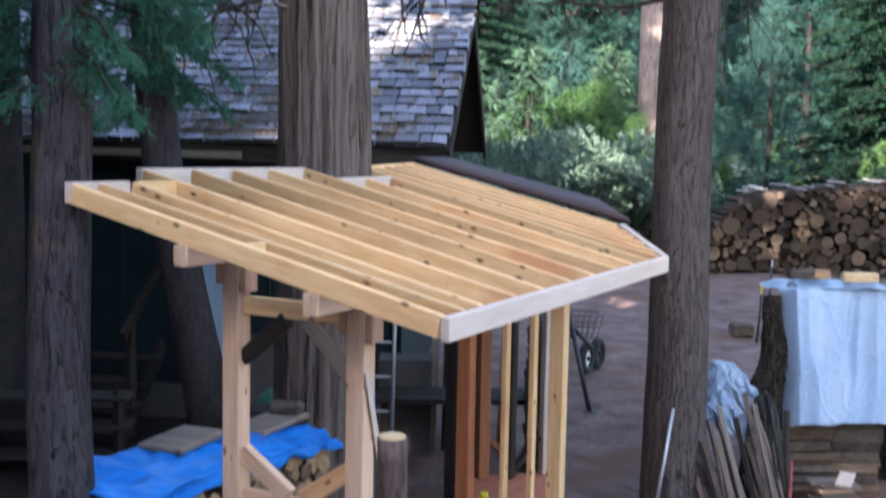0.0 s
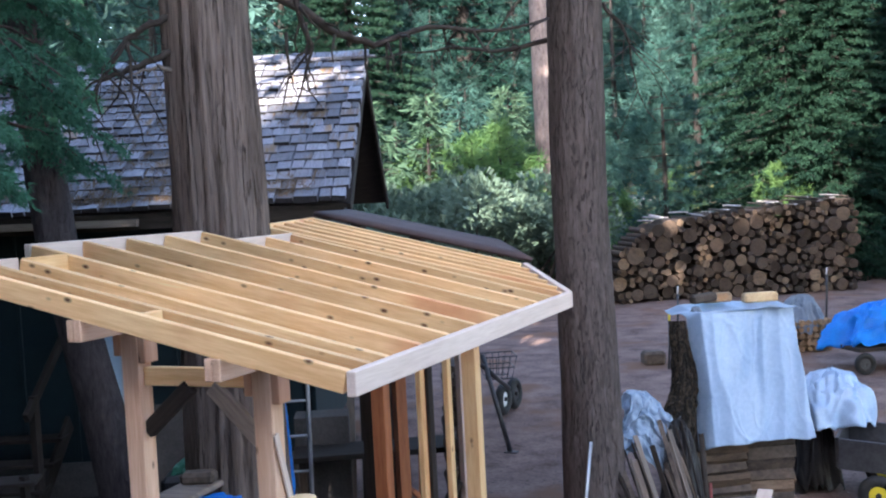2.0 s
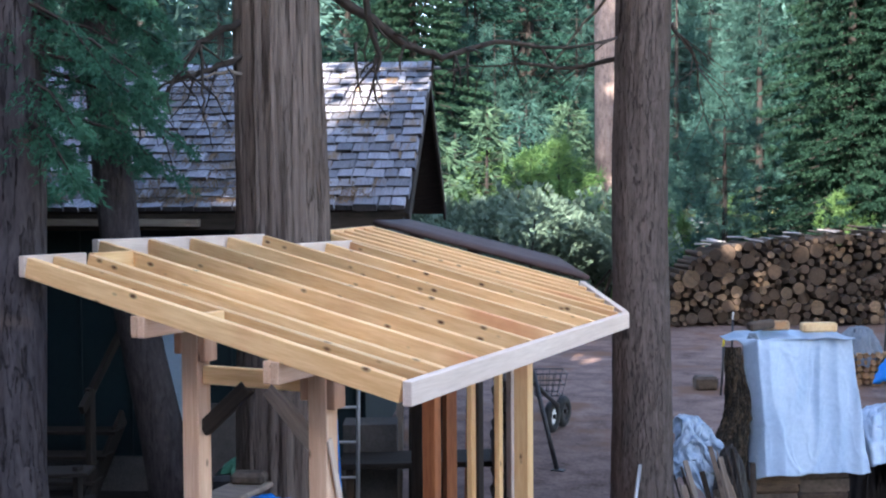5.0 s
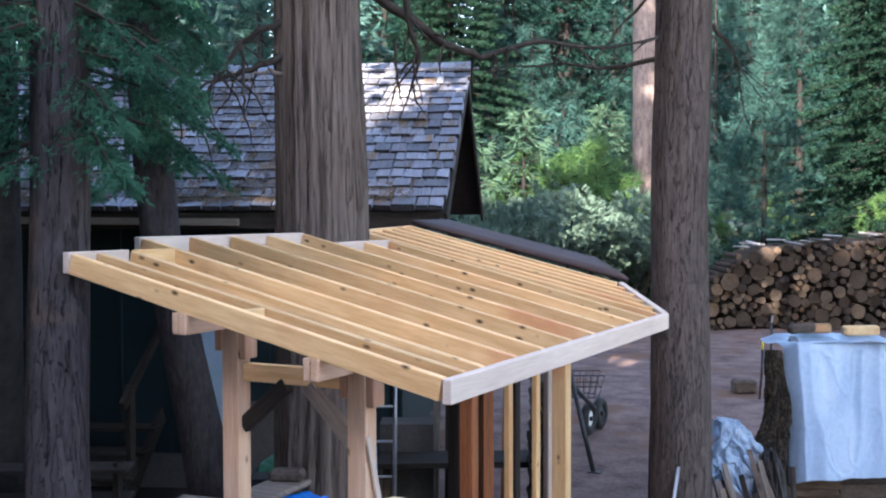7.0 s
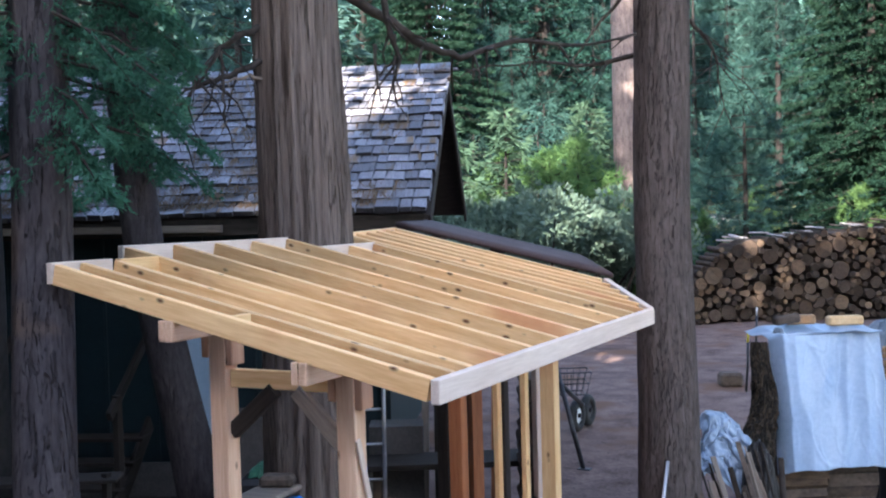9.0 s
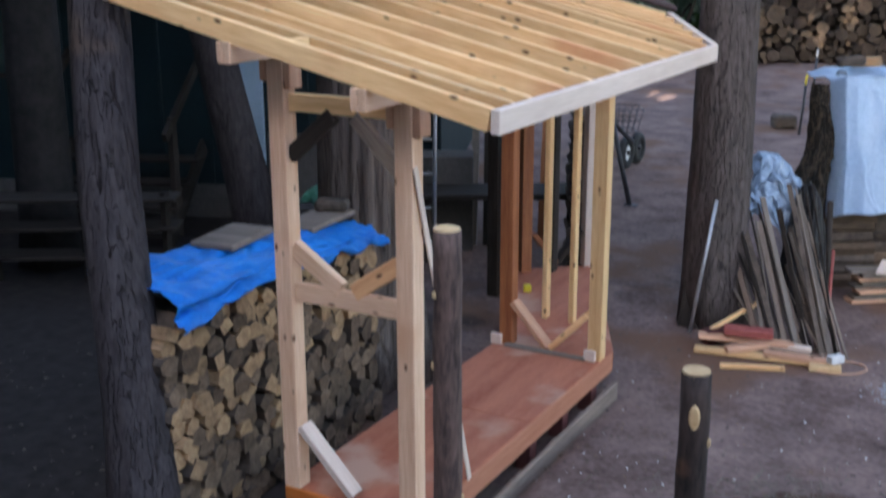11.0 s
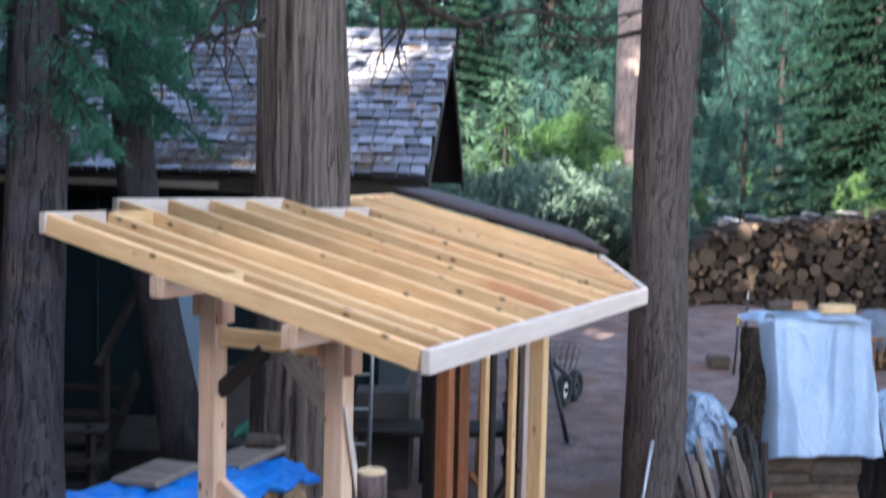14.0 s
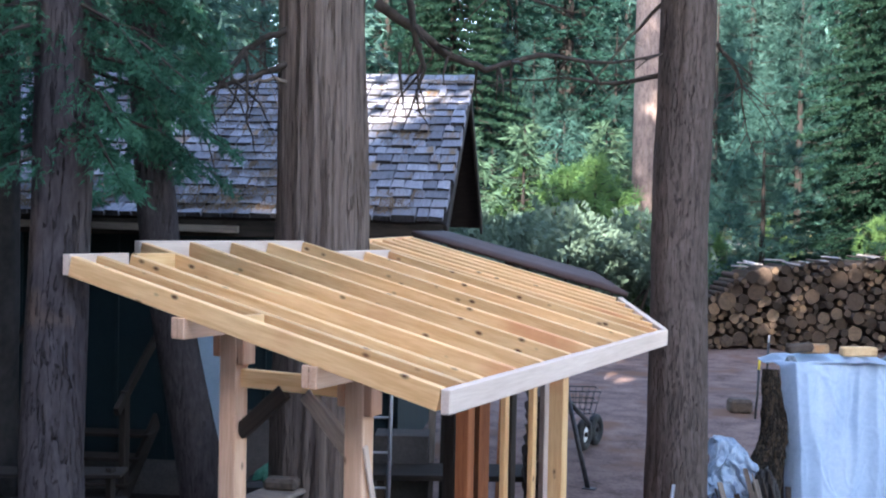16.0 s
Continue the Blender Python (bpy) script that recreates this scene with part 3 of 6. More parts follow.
# ---- trees ----
def trunk(tree, pts, r0, r1, mat, seed, seg=40, rows=46, furrow=0.09, flare=0.35, fh=0.5):
    """A tapered trunk through pts with vertical furrows and a flared foot."""
    pts = [Vector(p) for p in pts]
    lens = [0.0]
    for a, b in zip(pts, pts[1:]):
        lens.append(lens[-1] + (b - a).length)
    def at(s):
        for i in range(len(pts) - 1):
            if s <= lens[i + 1] or i == len(pts) - 2:
                return pts[i].lerp(pts[i + 1], (s - lens[i]) / (lens[i + 1] - lens[i]))
    ss = [lens[-1] * (i / rows) for i in range(rows + 1)]
    line = [at(s) for s in ss]
    radii = [(r0 + (r1 - r0) * s / lens[-1]) * (1 + flare * math.exp(-s / fh)) for s in ss]
    def rough(i, k, p):
        an = 2 * math.pi * k / seg
        v = Vector((math.cos(an) * 5.0, math.sin(an) * 5.0, ss[i] * 0.55 + seed * 7))
        w = Vector((math.cos(an) * 6.5, math.sin(an) * 6.5, ss[i] * 0.9 + seed * 3))
        return 1 + furrow * noise.noise(v) + furrow * (0.9 - 2.2 * abs(noise.noise(w))) + 0.25 * flare * math.exp(-ss[i] / fh) * math.cos(5 * an + seed)
    vs, fs = tube_data(line, radii, seg, rough=rough)
    return mesh("trunk", vs, fs, mat, tree, smooth=True)


def needles(centres, dirs, size, count, rng, droop=0.3, width=0.22):
    """Slender leaf triangles in tufts about the centres, as verts and faces."""
    n = len(centres)
    c = np.repeat(np.asarray(centres, float), count, axis=0)
    d = np.repeat(np.asarray(dirs, float), count, axis=0)
    d = d + rng.normal(0, 0.55, d.shape)
    d[:, 2] -= droop * rng.random(len(d))
    d /= np.linalg.norm(d, axis=1)[:, None] + 1e-9
    side = np.cross(d, rng.normal(0, 1, d.shape))
    side /= np.linalg.norm(side, axis=1)[:, None] + 1e-9
    ln = (size * (0.6 + 0.8 * rng.random(len(d))))[:, None]
    p0 = c + side * ln * width
    p1 = c - side * ln * width
    p2 = c + d * ln
    vs = np.stack([p0, p1, p2], 1).reshape(-1, 3)
    fs = np.arange(len(vs)).reshape(-1, 3)
    return vs.tolist(), fs.tolist()


def conifer(name, label, height, radius, seed, mat, base=0.08, tuft=0.3, per=3, dense=1.0, category="tree", width=0.13):
    """A whole conifer: tapered trunk with limbs and a crown of many small tufts, standing at the origin."""
    rng = np.random.default_rng(seed)
    tree = thing(name, (0, 0, 0), label, category)
    vs, fs = tube_data([(0, 0, 0), (0.02, 0, height * 0.3), (0, 0.03, height * 0.97)], [0.011 * height + 0.04, 0.009 * height + 0.02, 0.012], 9)
    chunks = [(vs, fs)]
    cs, ds = [], []
    z = base * height
    while z < height * 0.985:
        k = 1 - (z / height)
        for _ in range(max(3, int((4 + 5 * k) * dense))):
            an = rng.random() * 2 * math.pi
            ln = radius * (0.12 + 0.95 * k ** 0.8) * (0.55 + 0.6 * rng.random())
            tip = Vector((math.cos(an) * ln, math.sin(an) * ln, z + ln * rng.uniform(-0.35, 0.12)))
            root = Vector((0, 0, z))
            mid = root.lerp(tip, 0.5) + Vector((0, 0, 0.06 * ln))
            chunks.append(tube_data([root, mid, tip], [0.008 + 0.006 * ln, 0.006 + 0.003 * ln, 0.003], 3, caps=False))
            m = max(3, int(ln / tuft * 1.5))
            for j in range(m):
                f = 0.25 + 0.78 * (j + rng.random()) / m
                p = root.lerp(tip, f) + Vector((0, 0, 0.06 * ln * (1 - abs(2 * f - 1))))
                w = 0.3 * ln * (1 - f * 0.7)
                cs.append((p.x + rng.normal(0, w * 0.45), p.y + rng.normal(0, w * 0.45), p.z + rng.normal(0, 0.06)))
                ds.append(((math.cos(an)), math.sin(an), -0.15))
        z += max(0.16, 0.035 * height * (0.4 + 0.6 * k)) / dense
    v, f = merge(chunks)
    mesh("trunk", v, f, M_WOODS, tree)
    v, f = needles(cs, ds, tuft, per, rng, width=width)
    mesh("crown", v, f, mat, tree)
    return tree


def shrub(name, label, w, h, seed, mat, tuft=0.12, n=900, per=4):
    rng = np.random.default_rng(seed)
    ob = thing(name, (0, 0, 0), label, "shrub")
    chunks, cs, ds = [], [], []
    lobes = [(rng.normal(0, w * 0.32), rng.normal(0, w * 0.32), h * rng.uniform(0.35, 0.8), w * rng.uniform(0.22, 0.4)) for _ in range(9)]
    for lx, ly, lz, lr in lobes:
        chunks.append(tube_data([(lx * 0.1, ly * 0.1, 0), (lx * 0.6, ly * 0.6, lz * 0.5), (lx, ly, lz)], [0.03, 0.02, 0.008], 5, caps=False))
        for _ in range(n // 9):
            d = rng.normal(0, 1, 3); d /= np.linalg.norm(d)
            r = lr * (0.55 + 0.5 * rng.random())
            p = np.array((lx, ly, lz)) + d * r * np.array((1, 1, 0.75))
            if p[2] > 0.03:
                cs.append(p); ds.append(d + np.array((0, 0, 0.3)))
    v, f = merge(chunks)
    mesh("stem", v, f, M_WOODS, ob)
    v, f = needles(cs, ds, tuft, per, rng, droop=0.0, width=0.35)
    mesh("crown", v, f, mat, ob)
    return ob


def at_site(u, v, rz=0.0, s=1.0):
    p = site(u, v, rise(v))
    return Matrix.Translation(p) @ pose(0, 0, 0, 0, 0, rz) @ Matrix.Scale(s, 4)


def limb(parent, pts, r, mat=M_BARK2, name="limb", label="", twigs=0, seed=0, tl=0.35, hang=0.6):
    """A bent bare branch with thin side twigs, one mesh."""
    rng = random.Random(seed)
    pts = [Vector(p) for p in pts]
    fine = []
    for i in range(len(pts) - 1):
        for k in range(4):
            q = pts[i].lerp(pts[i + 1], k / 4)
            fine.append(q + Vector([rng.uniform(-0.012, 0.012) for _ in range(3)]))
    fine.append(pts[-1])
    n = len(fine)
    chunks = [tube_data(fine, [r * (1 - 0.8 * i / (n - 1)) for i in range(n)], 7)]
    for _ in range(twigs):
        i = rng.randrange(n // 5, n)
        p = fine[i]
        d = Vector((rng.uniform(-1, 1), rng.uniform(-1, 1), rng.uniform(-1, 0.4) - hang * 0.5)).normalized()
        ln = tl * rng.uniform(0.4, 1.2)
        q1 = p + d * ln * 0.5 + Vector([rng.uniform(-0.05, 0.05) for _ in range(3)])
        q2 = q1 + (d + Vector((rng.uniform(-0.6, 0.6), rng.uniform(-0.6, 0.6), -0.2))).normalized() * ln * 0.5
        chunks.append(tube_data([p, q1, q2], [r * 0.3, r * 0.2, 0.002], 5))
        if rng.random() < 0.7:
            q3 = q1 + Vector((rng.uniform(-1, 1), rng.uniform(-1, 1), rng.uniform(-0.8, 0.6))).normalized() * ln * 0.35
            chunks.append(tube_data([q1, q3], [r * 0.16, 0.0015], 4))
    v, f = merge(chunks)
    return mesh(name, v, f, mat, parent, label, smooth=True)


def bough(parent, root, tip, seed, n=60, size=0.09, spread=0.22):
    """A leafy cedar bough: thin stem and drooping flat sprays."""
    rng = np.random.default_rng(seed)
    root, tip = Vector(root), Vector(tip)
    ln = (tip - root).length
    mid = root.lerp(tip, 0.55) + Vector((0, 0, 0.10 * ln))
    chunk = tube_data([root, mid, tip], [0.012, 0.008, 0.002], 5)
    mesh("bough_stem", *chunk, M_LIMB, parent)
    cs, ds = [], []
    ax = (tip - root).normalized()
    sd = ax.cross(Vector((0, 0, 1))).normalized()
    for _ in range(n):
        f = rng.random() ** 0.7
        p = (root.lerp(mid, f * 2) if f < 0.5 else mid.lerp(tip, f * 2 - 1))
        sgn = rng.choice((-1, 1))
        sl = spread * (1.15 - f * 0.7) * (0.5 + rng.random())
        d = (sd * sgn + ax * 0.7 + Vector((0, 0, -0.35 - 0.3 * rng.random()))).normalized()
        for j in range(7):
            q = p + d * sl * (j + 0.5) / 7 + Vector(rng.normal(0, 0.014, 3))
            cs.append(q); ds.append(d + sd * rng.normal(0, 0.5))
    v, f = needles(cs, ds, size, 6, rng, droop=0.5, width=0.09)
    mesh("bough_leaves", v, f, M_CEDAR, parent)


def crown_above(parent, at, z0, z1, radius, seed, mat, n=1700, tuft=0.4):
    """A tall tree's unseen crown overhead, on drooping limbs, added for shade and dapples."""
    rng = np.random.default_rng(seed)
    chunks, cs, ds = [], [], []
    for _ in range(n // 12):
        z = rng.uniform(z0, z1); an = rng.random() * 2 * math.pi
        ln = radius * (1 - 0.75 * (z - z0) / (z1 - z0)) * rng.uniform(0.5, 1.1)
        root = Vector((at[0], at[1], z)); tip = root + Vector((math.cos(an) * ln, math.sin(an) * ln, -0.2 * ln))
        chunks.append(tube_data([root, tip], [0.035, 0.006], 5, caps=False))
        for j in range(12):
            f = 0.25 + 0.75 * rng.random()
            p = root.lerp(tip, f)
            cs.append((p.x + rng.normal(0, 0.25), p.y + rng.normal(0, 0.25), p.z + rng.normal(0, 0.12))); ds.append((math.cos(an), math.sin(an), -0.2))
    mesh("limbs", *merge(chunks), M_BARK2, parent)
    v, f = needles(cs, ds, tuft, 5, rng)
    mesh("crown", v, f, mat, parent)


def tall_tree(label, foot, pts, r0, r1, mat, seed, crown=None, furrow=0.09, flare=0.35, fh=0.5, seg=40):
    t = thing("conifer_tree", foot, label, "tree", "tall trees of the yard")
    trunk(t, [foot] + pts, r0, r1, mat, seed, seg=seg, furrow=furrow, flare=flare, fh=fh)
    if crown:
        top = pts[-1]
        crown_above(t, top, crown[0], crown[1], crown[2], seed, M_NEEDLE, 1000)
    return t


def S3(u, v, z):
    return tuple(site(u, v, z))


tree_near = tall_tree("straight grey-brown cedar trunk beside the woodpile", S3(-1.60, 4.68, -0.05), [S3(-1.645, 4.78, 0.65), S3(-1.74, 4.95, 1.75), S3(-1.75, 5.07, 2.7), S3(-1.745, 5.09, 3.7), S3(-1.75, 5.1, 6.0), S3(-1.77, 5.1, 14)], 0.143, 0.08, M_BARK3, 1, (7.5, 15, 2.2), 0.05, 0.45, 0.3)
# its unseen upper trunk and crown are set to dapple the far trunk
tree_lean = tall_tree("slender leaning cedar trunk near the cabin steps", S3(-2.06, 10.1, -0.05), [S3(-2.20, 10.05, 0.68), S3(-2.395, 10.0, 1.7), S3(-2.595, 10.0, 2.8), S3(-2.66, 10.0, 3.75), S3(-2.78, 10.0, 5.2), S3(-2.9, 10, 8.2), S3(-2.5, 10, 25)], 0.185, 0.07, M_BARK3, 2, (13, 24.5, 1.5), 0.06)
# this trunk's deep shade is carried by its near-black bark colour
tree_dark = tall_tree("conifer trunk at the edge of the yard, darkened for deep shade", S3(-3.93, 9.6, -0.05), [S3(-3.91, 9.6, 2.5), S3(-3.98, 9.6, 14)], 0.235, 0.14, M_WOODS, 3, (8, 15, 2.6), 0.06, 0.2)
tree_big = tall_tree("massive furrowed cedar trunk rising through the notch in the roof", S3(-0.765, 7.12, -0.05), [S3(-0.778, 7.12, 2.5), S3(-0.808, 7.12, 4.5), S3(-0.86, 7.12, 16)], 0.322, 0.08, M_BARK, 4, (8.5, 18, 3.0), 0.085, 0.3, 0.6, 110)
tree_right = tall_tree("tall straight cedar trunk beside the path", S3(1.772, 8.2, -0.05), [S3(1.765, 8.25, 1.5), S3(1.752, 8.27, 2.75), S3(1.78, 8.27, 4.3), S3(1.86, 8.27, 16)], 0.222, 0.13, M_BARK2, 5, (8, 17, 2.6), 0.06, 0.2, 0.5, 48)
tree_far = tall_tree("conifer trunk flecked with sunlight behind the path", S3(6.15, 34.0, -0.05), [S3(6.22, 34.0, 4.0), S3(6.20, 34.0, 9), S3(6.3, 34, 26)], 0.45, 0.33, M_FARBARK, 6, (14, 26, 3.0), 0.06)

# ---- forest ----
KINDS = [conifer("fir_tree", "tall dark green fir in the forest behind", 17, 3.2, 11, M_NEEDLE, 0.05, 0.21, 8),
         conifer("fir_tree", "tall dark green fir in the forest behind", 14, 2.7, 12, M_NEEDLE, 0.04, 0.21, 8),
         conifer("fir_tree", "bushy dark green fir in the forest behind", 11, 2.6, 13, M_NEEDLE, 0.02, 0.20, 8),
         conifer("pine_sapling", "sunlit light green young pine", 4.2, 1.5, 14, M_PINE, 0.05, 0.20, 7),
         conifer("pine_sapling", "sunlit light green young pine", 3.2, 1.4, 15, M_PINE, 0.04, 0.19, 7),
         conifer("fir_tree", "tall broad dark green fir, unseen, added for its shade", 17, 3.6, 16, M_NEEDLE, 0.04, 0.62, 4, width=0.34),
         conifer("fir_tree", "tall high-crowned dark green fir beside the yard, unseen, added for shade", 17, 3.2, 17, M_NEEDLE, 0.32, 0.6, 4, width=0.34),
         conifer("fir_sapling", "soft teal-green young fir in the clearing", 4.4, 1.5, 18, M_SAPLING, 0.04, 0.19, 7)]
def puff_pine(name, label, height, radius, seed, mat, base=0.1, puff=0.26, per=26):
    """A pine with up-curved limbs that end in soft round puffs of long needles."""
    rng = np.random.default_rng(seed)
    tree = thing(name, (0, 0, 0), label, "tree")
    chunks = [tube_data([(0, 0, 0), (0.03, 0.02, height * 0.4), (0, 0, height)], [0.012 * height + 0.03, 0.008 * height + 0.02, 0.01], 8)]
    cs, ds = [], []
    z = base * height
    while z < height:
        k = 1 - z / height
        for _ in range(4):
            an = rng.random() * 2 * math.pi
            ln = radius * (0.15 + 0.9 * k ** 0.7) * (0.5 + 0.6 * rng.random())
            root, out = Vector((0, 0, z)), Vector((math.cos(an), math.sin(an), 0))
            mid = root + out * ln * 0.6 + Vector((0, 0, -0.04 * ln))
            tip = root + out * ln + Vector((0, 0, 0.16 * ln))
            chunks.append(tube_data([root, mid, tip], [0.012 + 0.006 * ln, 0.01, 0.004], 4, caps=False))
            for _ in range(max(3, int(ln / puff * 1.9))):
                f = 0.4 + 0.62 * rng.random()
                p = root.lerp(mid, f / 0.6) if f < 0.6 else mid.lerp(tip, (f - 0.6) / 0.4)
                w = 0.20 * ln
                cs.append((p.x + rng.normal(0, w), p.y + rng.normal(0, w), p.z + rng.normal(0, 0.10) + 0.05))
                ds.append((out.x * 0.25, out.y * 0.25, 0.25))
        z += 0.05 * height
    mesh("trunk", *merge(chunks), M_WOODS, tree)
    v, f = needles(cs, ds, puff, per, rng, droop=0.15, width=0.045)
    mesh("crown", v, f, mat, tree)
    return tree


def layered_fir(name, label, height, radius, seed, mat):
    """A full fir whose flat drooping boughs lie in clear layers with shade between them."""
    rng = np.random.default_rng(seed)
    tree = thing(name, (0, 0, 0), label, "tree")
    chunks = [tube_data([(0, 0, 0), (0, 0, height * 0.5), (0, 0, height)], [0.2, 0.12, 0.01], 8)]
    cs, ds = [], []
    z = 0.03 * height
    while z < height * 0.98:
        k = 1 - z / height
        turn = rng.random() * 6.28
        for b in range(9):
            an = turn + b * 0.70 + rng.normal(0, 0.12)
            ln = radius * (0.1 + 0.95 * k ** 0.85) * (0.75 + 0.35 * rng.random())
            out, side = Vector((math.cos(an), math.sin(an), 0)), Vector((-math.sin(an), math.cos(an), 0))
            root = Vector((0, 0, z))
            chunks.append(tube_data([root, root + out * ln + Vector((0, 0, -0.22 * ln))], [0.03, 0.004], 4, caps=False))
            for _ in range(int(10 + 26 * ln)):
                f = rng.random() ** 0.6
                p = root + out * ln * f + side * rng.normal(0, 0.20) * ln * (1.15 - f) + Vector((0, 0, -0.22 * ln * f + rng.normal(0, 0.025)))
                cs.append(p); ds.append(out * 0.9 + Vector((0, 0, -0.25)))
        z += 0.36 * (0.55 + 0.6 * k)
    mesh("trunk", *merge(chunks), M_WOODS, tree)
    v, f = needles(cs, ds, 0.115, 11, rng, droop=0.35, width=0.14)
    mesh("crown", v, f, mat, tree)
    return tree


KINDS += [puff_pine("pine_tree", "soft blue-green pine with puffs of long needles", 9.0, 2.3, 31, M_BLUEPINE),
          puff_pine("pine_tree", "soft blue-green pine with puffs of long needles", 6.0, 1.9, 32, M_BLUEPINE),
          puff_pine("pine_sapling", "sunlit yellow-green young pine", 3.4, 1.5, 33, M_SUNPINE, 0.04, 0.22),
          layered_fir("fir_tree", "full dark green fir with layered drooping boughs", 13.0, 3.3, 34, M_LAYER),
          conifer("fir_tree", "tall far fir, its green paled for sun and haze", 17, 2.6, 35, M_FARGREEN, 0.12, 0.5, 5, width=0.2)]
rf = random.Random(5)
FOREST = []
for i in range(78):
    u, v = rf.uniform(-20, 32), rf.uniform(36, 74)
    if not (0.17 < u / v < 0.37 and v < 72):
        FOREST.append((u, v, rf.choice((0, 1, 2, 12)) if v > 48 else rf.choice((0, 1, 2)), rf.uniform(0.85, 1.4)))
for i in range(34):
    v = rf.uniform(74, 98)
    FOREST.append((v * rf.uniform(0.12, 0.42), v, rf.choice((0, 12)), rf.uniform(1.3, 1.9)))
for u, v, k, s in ((-9, 25, 0, 1.0), (-6.5, 29, 12, 0.9), (-4.5, 27, 8, 1.3), (-3.0, 34, 12, 0.8), (2.2, 42, 0, 1.1), (4.6, 44, 1, 1.2),
                   (13.6, 30, 11, 0.9), (15.2, 31, 1, 1.1), (16.6, 29, 0, 1.0), (-12, 28, 0, 1.2), (13.6, 38, 0, 1.0), (15.4, 41, 1, 1.2), (17.5, 24, 2, 1.2)):
    FOREST.append((u, v, k, s))
for u, v, k, s in ((2.2, 31, 3, 1.35), (3.3, 32.5, 7, 1.3), (4.6, 33, 3, 1.25), (1.4, 33, 7, 1.2), (0.6, 30, 3, 1.3), (5.4, 37, 3, 1.5), (3.9, 36, 7, 1.5), (2.6, 37, 4, 2.0), (9.5, 39, 7, 1.2), (11.5, 41, 7, 1.3), (13, 44, 7, 1.4), (9, 45, 7, 1.3), (15, 48, 7, 1.5), (11, 50, 7, 1.6), (17, 45, 7, 1.5), (14.5, 40, 7, 1.0), (5.6, 34, 3, 1.0), (7.0, 36, 4, 1.2), (8.5, 35, 7, 0.9), (10.5, 37, 7, 1.0), (12.5, 40, 7, 1.0)):
    FOREST.append((u, v, k, s))
for u, v, k, s in ((-16, 2, 0, 1.2), (-13, 8, 1, 1.2), (-11, 14, 0, 1.1), (16, 6, 0, 1.1), (-20, -4, 0, 1.25), (-6.6, 1.5, 5, 0.85), (-8.5, 3, 5, 1.0), (-7.2, 5, 5, 0.9), (-8, 7.5, 5, 0.9), (-10, 11, 5, 1.0), (-9.5, 15.5, 1, 1.1), (-11, 5, 5, 1.1), (-24, -14, 0, 1.3), (9, -16, 0, 1.1),
                   (9, 10.5, 6, 1.1), (11.6, 12, 6, 1.15), (14.5, 14, 6, 1.2), (17.5, 17, 6, 1.15), (7.6, 6.8, 6, 1.05), (10.5, 7.5, 6, 1.1)):
    FOREST.append((u, v, k, s))   # unseen forest added round and behind the house, to block sky and sun
rbk = random.Random(3)
# unseen row behind the house; heights set for sun dapples on the cabin roof
for i in range(38):
    u = -27 + 0.8 * i + rbk.uniform(-0.5, 0.5)
    FOREST.append((u, -24 - 3.0 * (i % 3) + rbk.uniform(-0.8, 0.8), 5, rbk.choice((1.20, 1.27, 1.38)) if -17 < u < -11.5 else rbk.uniform(1.7, 1.85) if -9.8 < u < -5.5 else rbk.uniform(1.32, 1.55)))
for u, v, k, s in ((3.0, 38, 8, 1.0), (4.6, 41, 9, 1.1), (1.6, 39, 8, 1.1), (6.6, 43, 8, 1.1), (8.4, 33, 8, 0.95), (9.3, 35, 9, 1.1), (10.4, 33.5, 8, 1.0), (7.6, 38, 9, 1.3), (12.0, 36, 8, 1.2),
                   (3.4, 30.5, 10, 1.25), (4.3, 31.5, 10, 1.35), (2.5, 33.0, 10, 1.3), (5.0, 33.5, 10, 1.1), (7.9, 34, 10, 0.8), (11.7, 29.6, 10, 0.9), (1.5, 31, 10, 1.1), (5.2, 30.0, 10, 0.7),
                   (12.6, 31, 11, 1.1), (14.9, 33, 11, 1.15), (11.2, 40, 11, 1.0), (17.6, 31, 11, 1.1), (0.2, 36, 11, 1.1)):
    FOREST.append((u, v, k, s))
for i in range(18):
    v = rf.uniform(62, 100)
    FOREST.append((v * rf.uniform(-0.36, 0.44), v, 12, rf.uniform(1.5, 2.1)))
# a clearing with low saplings opens to the lane; soft pines close it far back
FOREST = [q for q in FOREST if not (0.232 < q[0] / q[1] < 0.362 and 27 < q[1] < 56 and q[2] != 10)]
for u, v, k, s in ((9.0, 36, 7, 0.55), (9.9, 34, 7, 0.5), (8.3, 33.5, 10, 0.75), (10.9, 39, 7, 0.6), (12.4, 41, 10, 0.8), (8.9, 31, 10, 0.55), (13.2, 44, 7, 0.7), (11.4, 34, 10, 0.5), (10.2, 43, 8, 0.45),
                   (14.2, 58, 8, 1.5), (16.5, 60, 8, 1.7), (18.6, 58, 8, 1.6), (20.3, 62, 8, 1.8), (15.6, 66, 12, 1.0), (19.4, 70, 12, 1.1), (22.6, 68, 12, 1.2)):
    FOREST.append((u, v, k, s))
for n_, (u, v, k, s) in enumerate(FOREST):
    tagged(copy_thing(KINDS[k], at_site(u, v, rf.uniform(0, 360), s)), group="young pines" if k in (3, 4, 7, 10) else "forest trees")
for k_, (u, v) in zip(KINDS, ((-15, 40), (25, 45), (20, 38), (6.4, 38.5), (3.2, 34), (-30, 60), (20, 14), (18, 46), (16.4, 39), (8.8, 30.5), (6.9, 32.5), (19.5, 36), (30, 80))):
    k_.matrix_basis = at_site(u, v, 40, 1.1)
BUSH = shrub("manzanita_shrub", "grey-green manzanita bush beside the cabin", 1.7, 2.2, 21, M_SHRUB, 0.085, 1900, 7)
